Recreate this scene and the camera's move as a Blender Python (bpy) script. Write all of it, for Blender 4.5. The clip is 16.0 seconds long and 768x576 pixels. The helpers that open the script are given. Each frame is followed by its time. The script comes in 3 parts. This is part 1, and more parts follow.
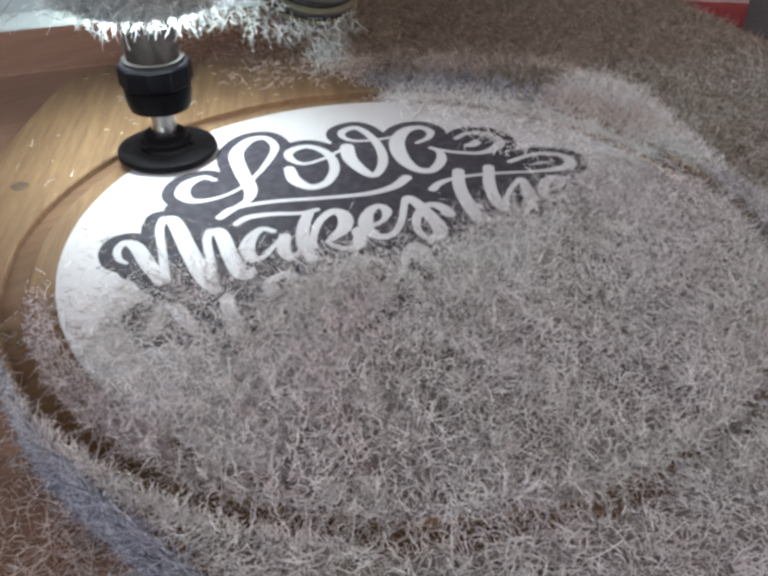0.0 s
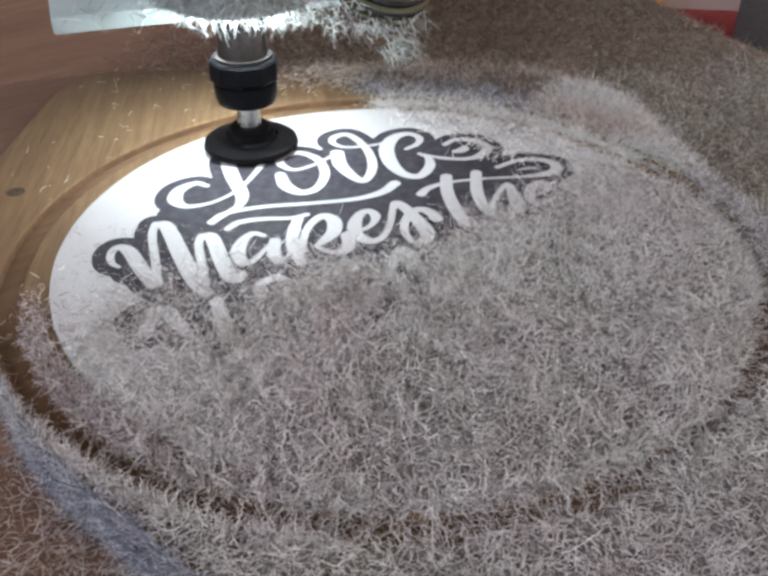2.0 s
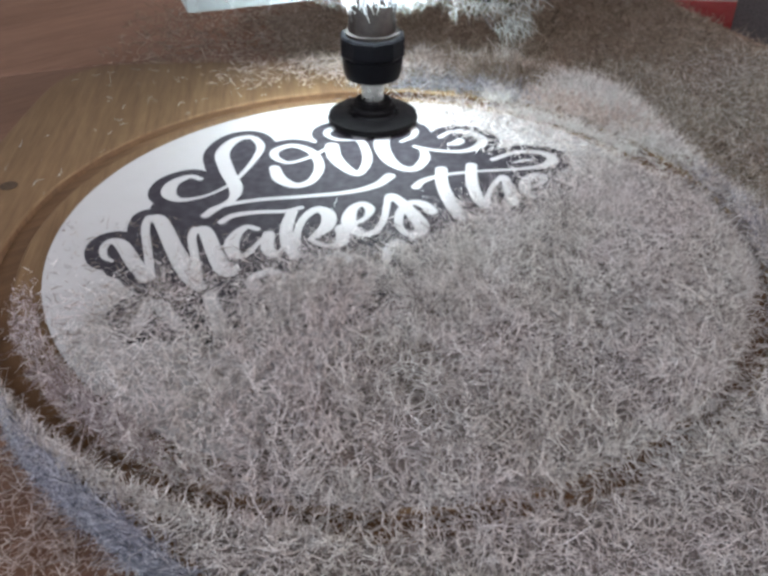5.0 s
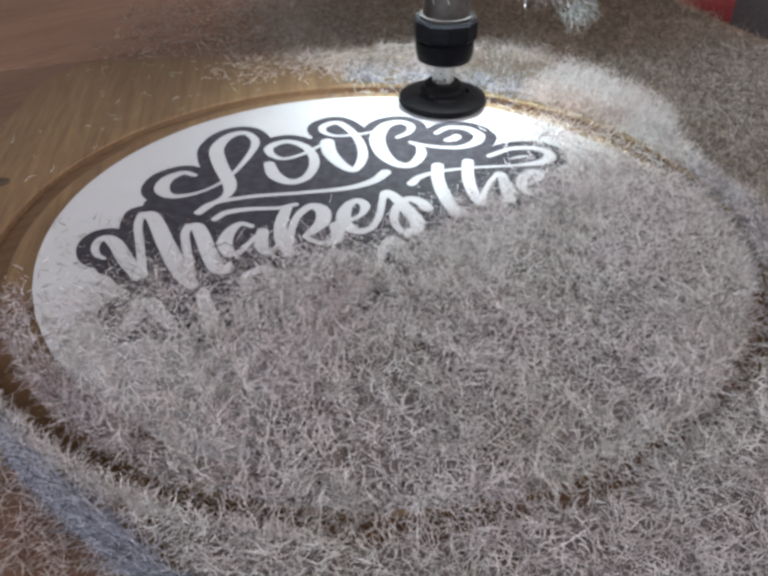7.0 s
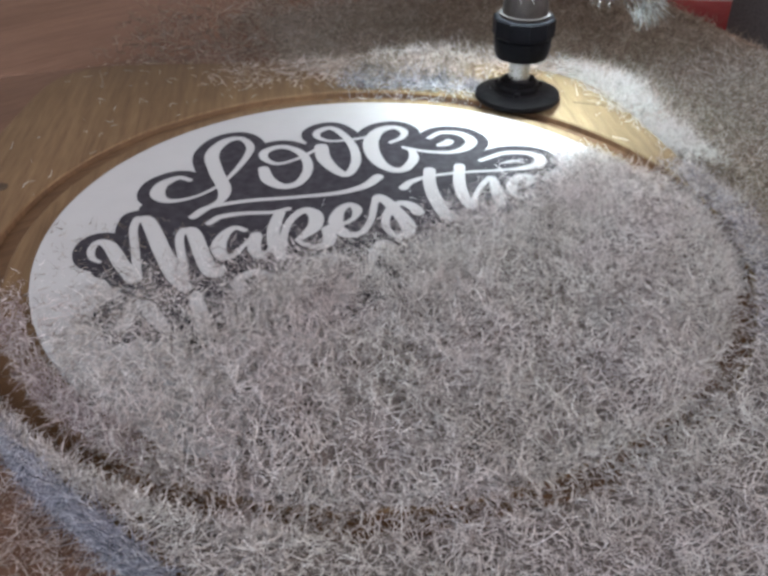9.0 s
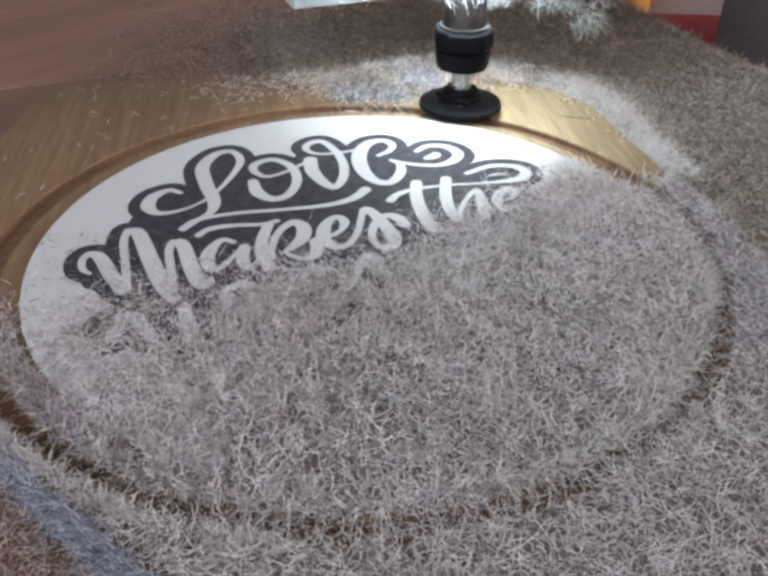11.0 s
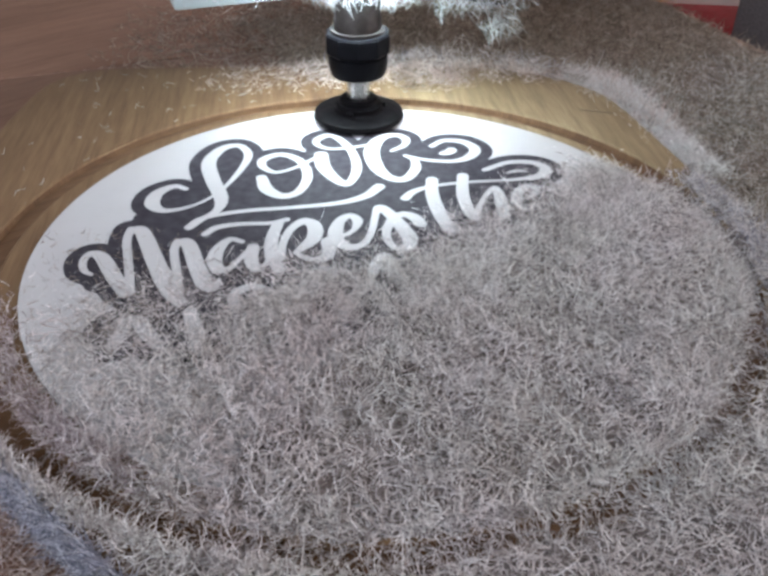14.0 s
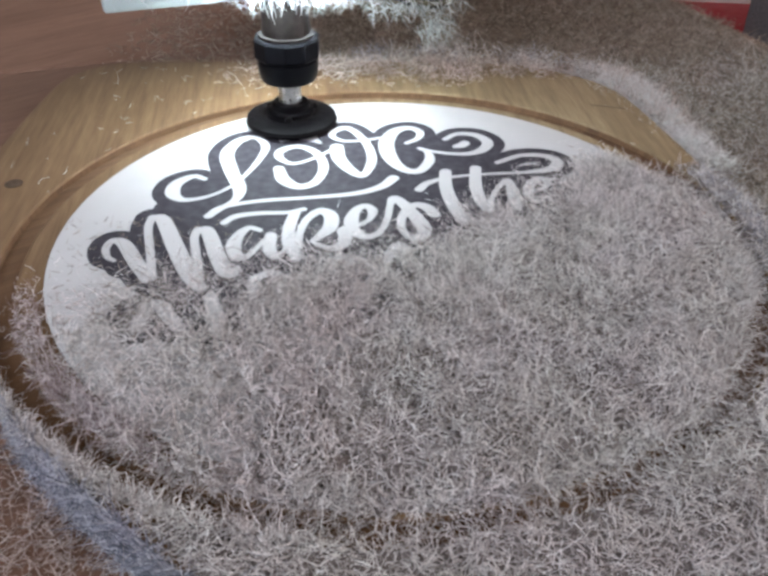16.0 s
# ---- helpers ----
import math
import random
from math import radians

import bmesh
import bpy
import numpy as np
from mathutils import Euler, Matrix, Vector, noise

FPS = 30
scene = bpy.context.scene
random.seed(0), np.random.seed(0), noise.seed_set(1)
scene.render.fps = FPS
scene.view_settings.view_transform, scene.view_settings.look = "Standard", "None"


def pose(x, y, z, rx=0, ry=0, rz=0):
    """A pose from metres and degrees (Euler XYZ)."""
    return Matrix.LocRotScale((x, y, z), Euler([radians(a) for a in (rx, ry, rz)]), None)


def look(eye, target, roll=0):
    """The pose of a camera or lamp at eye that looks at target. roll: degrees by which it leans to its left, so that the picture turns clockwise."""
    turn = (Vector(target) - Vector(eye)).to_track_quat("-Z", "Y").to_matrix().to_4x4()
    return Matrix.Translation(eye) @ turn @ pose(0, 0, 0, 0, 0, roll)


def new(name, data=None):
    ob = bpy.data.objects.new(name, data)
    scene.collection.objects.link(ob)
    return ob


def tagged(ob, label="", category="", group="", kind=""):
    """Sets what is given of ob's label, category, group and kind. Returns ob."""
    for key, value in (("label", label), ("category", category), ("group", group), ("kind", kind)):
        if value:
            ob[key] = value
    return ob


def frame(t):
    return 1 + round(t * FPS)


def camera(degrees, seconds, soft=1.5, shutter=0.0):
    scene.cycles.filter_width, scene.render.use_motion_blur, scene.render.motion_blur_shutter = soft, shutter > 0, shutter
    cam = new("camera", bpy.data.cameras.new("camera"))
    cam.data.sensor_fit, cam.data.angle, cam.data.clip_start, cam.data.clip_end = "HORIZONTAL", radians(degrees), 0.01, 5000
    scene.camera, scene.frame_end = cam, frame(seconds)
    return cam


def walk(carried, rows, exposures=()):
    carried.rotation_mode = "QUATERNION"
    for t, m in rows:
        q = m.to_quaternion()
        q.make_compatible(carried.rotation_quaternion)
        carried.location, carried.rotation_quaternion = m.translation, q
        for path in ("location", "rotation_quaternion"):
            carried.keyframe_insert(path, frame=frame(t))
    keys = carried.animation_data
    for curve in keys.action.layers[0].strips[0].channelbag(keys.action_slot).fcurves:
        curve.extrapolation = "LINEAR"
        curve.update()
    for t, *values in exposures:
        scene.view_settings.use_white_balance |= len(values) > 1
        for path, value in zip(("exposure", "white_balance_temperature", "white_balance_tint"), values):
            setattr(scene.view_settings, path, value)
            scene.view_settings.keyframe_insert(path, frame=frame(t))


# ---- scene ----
cam = camera(50.03, 16.0, soft=3.2)
PATH = [
    (0, (-0.00253, -0.16069, 0.10018), (-0.00352, 0.00149, -0.01684), 0.35),
    (0.5, (-0.00189, -0.16168, 0.10061), (-0.00259, 0.00083, -0.01597), 0.43),
    (1, (-0.00104, -0.16253, 0.10106), (-0.00182, 0.00025, -0.01513), 0.41),
    (1.5, (-0.00053, -0.16334, 0.10148), (-0.00122, -0.00033, -0.01440), 0.38),
    (2, (-0.00016, -0.16409, 0.10169), (-0.00080, -0.00098, -0.01405), 0.31),
    (2.5, (0.00048, -0.16475, 0.10192), (-0.00050, -0.00179, -0.01402), 0.14),
    (3, (0.00110, -0.16528, 0.10208), (-0.00031, -0.00250, -0.01412), -0.04),
    (3.5, (0.00138, -0.16533, 0.10219), (-0.00005, -0.00277, -0.01432), -0.04),
    (4, (0.00117, -0.16492, 0.10185), (0.00026, -0.00245, -0.01478), 0.09),
    (6.5, (0.00176, -0.16170, 0.10075), (0.00114, -0.00012, -0.01710), 0.20),
    (7, (0.00209, -0.16158, 0.10063), (0.00163, -0.00011, -0.01739), 0.24),
    (7.5, (0.00281, -0.16190, 0.10069), (0.00218, -0.00047, -0.01738), 0.22),
    (8, (0.00347, -0.16241, 0.10106), (0.00263, -0.00095, -0.01697), 0.23),
    (8.5, (0.00424, -0.16323, 0.10151), (0.00317, -0.00150, -0.01614), 0.10),
    (9, (0.00487, -0.16401, 0.10197), (0.00357, -0.00191, -0.01518), -0.03),
    (11.5, (0.00749, -0.16652, 0.10414), (0.00706, -0.00293, -0.01091), 0.15),
    (12, (0.00712, -0.16446, 0.10343), (0.00648, -0.00110, -0.01196), 0.12),
    (12.5, (0.00619, -0.16193, 0.10268), (0.00549, 0.00107, -0.01321), 0.18),
    (13, (0.00532, -0.15946, 0.10165), (0.00455, 0.00329, -0.01459), 0.15),
    (13.5, (0.00497, -0.15785, 0.10112), (0.00395, 0.00460, -0.01554), 0.18),
    (14, (0.00453, -0.15763, 0.10121), (0.00334, 0.00451, -0.01588), 0.31),
    (14.5, (0.00393, -0.15854, 0.10124), (0.00234, 0.00347, -0.01603), 0.43),
    (15, (0.00378, -0.16019, 0.10148), (0.00132, 0.00170, -0.01593), 0.38),
    (15.5, (0.00304, -0.16152, 0.10193), (0.00054, 0.00013, -0.01581), 0.59),
    (16, (0.00334, -0.16257, 0.10214), (0.00004, -0.00081, -0.01544), 0.35),
]
walk(cam, [(t, look(eye, target, roll)) for t, eye, target, roll in PATH],
     [(0, 0.15, 6420, 10), (4, 0.19, 6380, 10), (9, 0.25, 6350, 10), (12, 0.29, 6160, 9.5), (14.5, 0.31, 6180, 9.5), (16, 0.33, 6280, 10)])

# The plan is in millimetres; MM turns it into metres. The machine's own axes lie TURN degrees round from the plan's.
MM = 0.001
TURN = 20.66
CU, SU = math.cos(radians(TURN)), math.sin(radians(TURN))
BED = -11.5
rng = np.random.default_rng(7)


def uv(u, v):
    return CU * u - SU * v, SU * u + CU * v


# ---- light: daylight from a window behind and to the side, and the lamp ring on the router ----
world = bpy.data.worlds.new("sky")
scene.world = world
world.use_nodes = True
wn = world.node_tree
sky = wn.nodes.new("ShaderNodeTexSky")
sky.sky_type, sky.sun_disc = "NISHITA", False
sky.sun_elevation, sky.sun_rotation = radians(35), radians(200)
wn.nodes["Background"].inputs["Strength"].default_value = 0.1
wn.links.new(sky.outputs["Color"], wn.nodes["Background"].inputs["Color"])


def window_light(name, eye, target, w, h, watts, color):
    lamp = bpy.data.lights.new(name, "AREA")
    lamp.shape, lamp.size, lamp.size_y, lamp.energy, lamp.color = "RECTANGLE", w, h, watts, color
    ob = new(name, lamp)
    ob.matrix_world = look(eye, target)
    return ob


window_light("window_daylight", (-0.76, -0.985, 0.78), (-0.76, 0, 0.50), 1.1, 0.9, 20.5, (0.775, 0.845, 1.0))
window_light("side_window_daylight", (2.485, -0.2, 0.95), (0, -0.2, 0.95), 1.4, 1.2, 40, (1.0, 0.91, 0.94))


# ---- materials ----
def material(name, rough=0.6, metal=0.0):
    m = bpy.data.materials.new(name)
    m.use_nodes = True
    b = m.node_tree.nodes["Principled BSDF"]
    b.inputs["Roughness"].default_value, b.inputs["Metallic"].default_value = rough, metal
    return m, m.node_tree, b


def ramp(nt, source, stops):
    r = nt.nodes.new("ShaderNodeValToRGB")
    el = r.color_ramp.elements
    while len(el) < len(stops):
        el.new(0.5)
    for e, (p, c) in zip(el, stops):
        e.position, e.color = p, (*c, 1)
    nt.links.new(source, r.inputs["Fac"])
    return r.outputs["Color"]


def coords(nt, scale=(1, 1, 1), turn=0.0, kind="Object"):
    c, mp = nt.nodes.new("ShaderNodeTexCoord"), nt.nodes.new("ShaderNodeMapping")
    mp.vector_type = "TEXTURE"
    mp.inputs["Scale"].default_value, mp.inputs["Rotation"].default_value = [1 / k for k in scale], (0, 0, radians(turn))
    nt.links.new(c.outputs[kind], mp.inputs["Vector"])
    return mp.outputs["Vector"]


def noise_tex(nt, vec, scale, detail=4.0, rough=0.55):
    n = nt.nodes.new("ShaderNodeTexNoise")
    n.inputs["Scale"].default_value, n.inputs["Detail"].default_value, n.inputs["Roughness"].default_value = scale, detail, rough
    nt.links.new(vec, n.inputs["Vector"])
    return n.outputs["Fac"]


def mixed(nt, a, b, fac, mode="MULTIPLY"):
    m = nt.nodes.new("ShaderNodeMix")
    m.data_type, m.blend_type = "RGBA", mode
    if isinstance(fac, float):
        m.inputs["Factor"].default_value = fac
    else:
        nt.links.new(fac, m.inputs["Factor"])
    for sock, val in ((m.inputs[6], a), (m.inputs[7], b)):
        if isinstance(val, tuple):
            sock.default_value = (*val, 1)
        else:
            nt.links.new(val, sock)
    return m.outputs[2]


def bumped(nt, b, height, strength, dist):
    n = nt.nodes.new("ShaderNodeBump")
    n.inputs["Strength"].default_value, n.inputs["Distance"].default_value = strength, dist
    nt.links.new(height, n.inputs["Height"])
    nt.links.new(n.outputs["Normal"], b.inputs["Normal"])


def wood(name, dark, mid, light, turn, rough=0.55, lamp_tint=None):
    """Sawn wood: long grain streaks, broad bands of tone, fine pores."""
    m, nt, b = material(name, rough)
    grain = noise_tex(nt, coords(nt, (30, 420, 60), turn), 1.0, 6.0, 0.6)
    fine = noise_tex(nt, coords(nt, (120, 1600, 200), turn), 1.0, 3.0, 0.6)
    broad = noise_tex(nt, coords(nt, (6, 34, 10), turn), 1.0, 3.0)
    col = ramp(nt, grain, [(0.28, dark), (0.5, mid), (0.75, light)])
    col = mixed(nt, col, ramp(nt, broad, [(0.3, (0.62, 0.58, 0.52)), (0.7, (1.0, 1.0, 1.0))]), 0.8)
    col = mixed(nt, col, ramp(nt, fine, [(0.35, (0.72, 0.68, 0.62)), (0.6, (1.0, 1.0, 1.0))]), 0.6)
    # Lamp light painted in: the wood turns paler and yellower towards one side.
    if lamp_tint:
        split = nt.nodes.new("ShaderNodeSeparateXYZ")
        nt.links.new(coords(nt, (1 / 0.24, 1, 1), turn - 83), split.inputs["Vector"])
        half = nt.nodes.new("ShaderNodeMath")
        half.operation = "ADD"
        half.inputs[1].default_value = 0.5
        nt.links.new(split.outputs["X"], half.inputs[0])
        col = mixed(nt, col, ramp(nt, half.outputs[0], [(0.52, (1.0, 1.0, 1.0)), (0.66, lamp_tint)]), 1.0)
    nt.links.new(col, b.inputs["Base Color"])
    bumped(nt, b, fine, 0.35, 0.0004)
    return m


def fibre_material(name, shades, gloss=0.55):
    """Loose fibres, each strand of its own tone, a little translucent."""
    m, nt, b = material(name, gloss)
    g = nt.nodes.new("ShaderNodeNewGeometry")
    col = ramp(nt, g.outputs["Random Per Island"], shades)
    patch = noise_tex(nt, coords(nt), 55.0, 3.0)
    col = mixed(nt, col, ramp(nt, patch, [(0.32, (0.86, 0.81, 0.785)), (0.66, (1.0, 1.0, 0.99))]), 0.62)
    broad = noise_tex(nt, coords(nt), 38.0, 2.0)
    col = mixed(nt, col, ramp(nt, broad, [(0.36, (1.0, 0.98, 0.985)), (0.62, (0.975, 1.0, 0.97))]), 0.8)
    nt.links.new(col, b.inputs["Base Color"])
    t = nt.nodes.new("ShaderNodeBsdfTranslucent")
    nt.links.new(col, t.inputs["Color"])
    mix = nt.nodes.new("ShaderNodeMixShader")
    mix.inputs["Fac"].default_value = 0.34
    nt.links.new(b.outputs["BSDF"], mix.inputs[1])
    nt.links.new(t.outputs["BSDF"], mix.inputs[2])
    nt.links.new(mix.outputs["Shader"], nt.nodes["Material Output"].inputs["Surface"])
    return m


def plain(name, color, rough=0.5, metal=0.0, vary=0.15, scale=300.0, bump=0.1, shine=0.5):
    m, nt, b = material(name, rough, metal)
    b.inputs["Specular IOR Level"].default_value = shine
    f = noise_tex(nt, coords(nt), scale, 5.0)
    lo = tuple(c * (1 - vary) for c in color)
    nt.links.new(ramp(nt, f, [(0.3, lo), (0.7, color)]), b.inputs["Base Color"])
    nt.links.new(ramp(nt, f, [(0.3, (min(1, rough * 1.25),) * 3), (0.7, (rough * 0.85,) * 3)]), b.inputs["Roughness"])
    bumped(nt, b, f, bump, 0.0003)
    return m


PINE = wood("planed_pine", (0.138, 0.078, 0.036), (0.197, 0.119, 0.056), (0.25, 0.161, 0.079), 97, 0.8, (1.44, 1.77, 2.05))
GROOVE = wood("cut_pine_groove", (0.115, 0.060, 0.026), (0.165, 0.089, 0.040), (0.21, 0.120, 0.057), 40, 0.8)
BEDWOOD = wood("bed_boards", (0.20, 0.107, 0.069), (0.243, 0.135, 0.087), (0.275, 0.16, 0.106), TURN, 0.8)
WHITE = plain("white_vinyl", (0.455, 0.45, 0.44), 0.55, 0.0, 0.03, 90.0, 0.03)
BLACK = plain("black_vinyl", (0.046, 0.042, 0.050), 0.6, 0.0, 0.3, 400.0, 0.05, 0.14)
FLUFF = fibre_material("wood_fibres", [(0.0, (0.22, 0.18, 0.16)), (0.3, (0.68, 0.63, 0.60)), (0.65, (0.97, 0.93, 0.91)), (1.0, (0.99, 0.98, 0.97))])
# Brown with wood dust, and darkened for the shade over the far bed.
DUSTY_SHADED = fibre_material("dusty_shaded_fibres", [(0.0, (0.16, 0.12, 0.088)), (0.4, (0.31, 0.25, 0.192)), (0.8, (0.44, 0.37, 0.30)), (1.0, (0.64, 0.57, 0.49))])
WARM = fibre_material("warm_fibres", [(0.0, (0.42, 0.32, 0.265)), (0.4, (0.68, 0.565, 0.50)), (1.0, (0.94, 0.86, 0.81))])
# Blue-grey because the cool light on these fibres is put into their colour.
COOL_LIT = fibre_material("cool_lit_fibres", [(0.0, (0.09, 0.09, 0.115)), (0.5, (0.45, 0.46, 0.54)), (1.0, (0.92, 0.92, 0.96))])
PALE = fibre_material("pale_fibres", [(0.0, (0.34, 0.36, 0.35)), (0.5, (0.56, 0.59, 0.58)), (1.0, (0.80, 0.83, 0.82))])
BEDPALE = fibre_material("pale_grey_fibres", [(0.0, (0.33, 0.30, 0.25)), (0.4, (0.58, 0.54, 0.48)), (1.0, (0.88, 0.855, 0.81))])
MAUVE = fibre_material("mauve_grey_fibres", [(0.0, (0.24, 0.175, 0.175)), (0.45, (0.55, 0.465, 0.465)), (1.0, (0.94, 0.88, 0.88))])
SNOW = fibre_material("clean_white_fibres", [(0.0, (0.48, 0.46, 0.43)), (0.35, (0.84, 0.825, 0.795)), (1.0, (0.98, 0.975, 0.965))])
# Kept dark: the shade deep between the strands is put into this colour.
MAT = plain("shaded_packed_fibres", (0.25, 0.212, 0.192), 0.95, 0.0, 0.5, 900.0, 1.0)
DUST = plain("packed_dust", (0.30, 0.235, 0.18), 0.95, 0.0, 0.5, 700.0, 1.0)
KNOT = plain("dark_knot_wood", (0.07, 0.042, 0.022), 0.7, 0.0, 0.5, 900.0, 0.6)
RUBBER = plain("black_rubber", (0.004, 0.0035, 0.004), 0.42, 0.0, 0.3, 600.0, 0.2, 0.07)
NUT = plain("black_oxide_steel", (0.004, 0.004, 0.005), 0.36, 0.0, 0.3, 500.0, 0.08, 0.06)
STEEL = plain("bright_steel", (0.38, 0.37, 0.36), 0.28, 1.0, 0.2, 700.0, 0.05)
SHAFT = plain("dull_turned_steel", (0.075, 0.066, 0.062), 0.36, 1.0, 0.3, 500.0, 0.06)
ACRYLIC = plain("frosted_acrylic", (0.40, 0.46, 0.44), 0.35, 0.0, 0.10, 60.0, 0.05)
HOSE = plain("black_hose", (0.035, 0.034, 0.032), 0.4, 0.0, 0.3, 500.0, 0.1)
HOSE_WIRE = plain("yellowed_hose_rib", (0.13, 0.115, 0.07), 0.45, 0.0, 0.25, 400.0, 0.1)
RED = plain("red_plastic", (0.27, 0.006, 0.012), 0.45, 0.0, 0.2, 60.0, 0.05, 0.2)
CREAM = plain("cream_card", (0.46, 0.38, 0.345), 0.7, 0.0, 0.1, 40.0, 0.1)
ORANGE = plain("orange_plastic", (0.62, 0.27, 0.04), 0.5, 0.0, 0.15, 40.0, 0.1)
GREY = plain("grey_felt", (0.16, 0.145, 0.14), 0.9, 0.0, 0.4, 900.0, 0.6)
PLASTER = plain("plaster", (0.62, 0.58, 0.52), 0.8, 0.0, 0.08, 6.0, 0.1)
CONCRETE = plain("concrete", (0.30, 0.29, 0.28), 0.85, 0.0, 0.25, 8.0, 0.2)

GLASS, gnt, gb = material("clear_glass", 0.02)
gb.inputs["Transmission Weight"].default_value = 1.0

LED, lnt, lb = material("lamp_ring_glow", 0.4)
lb.inputs["Emission Color"].default_value, lb.inputs["Emission Strength"].default_value = (0.82, 0.945, 1.0, 1), 77.0


# ---- builders ----
def mesh_object(name, bm, mat, parent=None, smooth=None):
    me = bpy.data.meshes.new(name)
    bmesh.ops.recalc_face_normals(bm, faces=bm.faces)
    bm.to_mesh(me)
    bm.free()
    for mt in mat if isinstance(mat, tuple) else (mat,):
        me.materials.append(mt)
    if smooth is not None:
        me.shade_smooth()
        me.set_sharp_from_angle(angle=radians(smooth))
    ob = new(name, me)
    ob.parent = parent
    return ob


def part(name, bm, mat, parent, label="", smooth=35):
    return tagged(mesh_object(name, bm, mat, parent, smooth), label)


def box(x0, y0, z0, x1, y1, z1, bevel=0.0, bm=None):
    bm = bm or bmesh.new()
    made = bmesh.ops.create_cube(bm, size=1.0)["verts"]
    bmesh.ops.scale(bm, vec=(x1 - x0, y1 - y0, z1 - z0), verts=made)
    bmesh.ops.translate(bm, vec=((x0 + x1) / 2, (y0 + y1) / 2, (z0 + z1) / 2), verts=made)
    if bevel:
        bmesh.ops.bevel(bm, geom=list({e for v in made for e in v.link_edges}), offset=bevel, segments=2, affect="EDGES", profile=0.5)
    return bm


def lathe(profile, n=64, closed=False):
    """Turns (radius, height) pairs, in mm, round the z axis."""
    bm = bmesh.new()
    rings = []
    for r, z in profile:
        rings.append([bm.verts.new((r * MM * math.cos(2 * math.pi * k / n), r * MM * math.sin(2 * math.pi * k / n), z * MM)) for k in range(n)])
    pairs = list(zip(rings, rings[1:])) + ([(rings[-1], rings[0])] if closed else [])
    for a, b in pairs:
        for k in range(n):
            bm.faces.new((a[k], a[(k + 1) % n], b[(k + 1) % n], b[k]))
    if not closed:
        bm.faces.new(rings[0][::-1])
        bm.faces.new(rings[-1])
    return bm


def strands(name, base, direction, length, width, mat, segs=3, curl=0.9, droop=0.0):
    """Many curved, tapering three-sided fibres: base points and first directions in mm."""
    n = len(base)
    d = direction / np.linalg.norm(direction, axis=1, keepdims=True)
    bend = rng.normal(size=(n, 3))
    bend -= (bend * d).sum(1, keepdims=True) * d
    bend /= np.linalg.norm(bend, axis=1, keepdims=True) + 1e-9
    amount = rng.normal(0, curl, n)[:, None]
    side = np.cross(d, bend)
    wave = rng.normal(0, curl * 0.35, n)[:, None]
    verts = np.empty((n, segs + 1, 3, 3))
    for i in range(segs + 1):
        s = i / segs
        centre = base + length[:, None] * (s * d + 0.5 * amount * s * s * bend + wave * s * (1 - s) * side)
        centre[:, 2] -= droop * length * s * s
        w = width * (1 - 0.55 * s * s)
        for j in range(3):
            a = 2 * math.pi * j / 3
            verts[:, i, j] = centre + w[:, None] * (math.cos(a) * bend + math.sin(a) * side)
    quad = []
    for i in range(segs):
        for j in range(3):
            k = (j + 1) % 3
            quad.append((3 * i + j, 3 * i + k, 3 * i + 3 + k, 3 * i + 3 + j))
    step = 3 * (segs + 1)
    faces = (np.arange(n)[:, None, None] * step + np.array(quad)[None]).reshape(-1, 4)
    me = bpy.data.meshes.new(name)
    me.vertices.add(n * step)
    me.vertices.foreach_set("co", (verts.reshape(-1) * MM).astype(np.float32))
    me.loops.add(faces.size)
    me.loops.foreach_set("vertex_index", faces.reshape(-1).astype(np.int32))
    me.polygons.add(len(faces))
    me.polygons.foreach_set("loop_start", np.arange(0, faces.size, 4, dtype=np.int32))
    me.polygons.foreach_set("use_smooth", np.ones(len(faces), bool))
    me.update(calc_edges=True)
    me.materials.append(mat)
    return new(name, me)


# ---- the room, plain, round the machine ----
FLOOR, TOP = -0.94, 1.75
X0, X1, Y0, Y1 = -2.3, 2.5, -1.0, 2.4
tagged(mesh_object("floor", box(X0, Y0, FLOOR - 0.1, X1, Y1, FLOOR), CONCRETE), "bare grey concrete workshop floor", "floor", kind="structure")
tagged(mesh_object("ceiling", box(X0 - 0.12, Y0 - 0.12, TOP, X1 + 0.12, Y1 + 0.12, TOP + 0.1), PLASTER), "plain pale plastered ceiling", "ceiling", kind="structure")


def wall(name, x0, y0, x1, y1):
    tagged(mesh_object(name, box(x0, y0, FLOOR, x1, y1, TOP), PLASTER), "plain pale plastered workshop wall", "wall", kind="structure")


def wall_with_window(name, along, a0, a1, c0, c1, w0, w1, z0, z1):
    """A wall from a0 to a1 along x or y, c0 to c1 thick, with an opening from w0 to w1 and z0 to z1 right through it."""
    bm = bmesh.new()
    for p0, p1, q0, q1 in ((a0, w0, FLOOR, TOP), (w1, a1, FLOOR, TOP), (w0, w1, FLOOR, z0), (w0, w1, z1, TOP)):
        if along == "x":
            box(p0, c0, q0, p1, c1, q1, 0, bm)
        else:
            box(c0, p0, q0, c1, p1, q1, 0, bm)
    tagged(mesh_object(name, bm, PLASTER), "plain pale plastered workshop wall with a window opening", "wall", kind="structure")


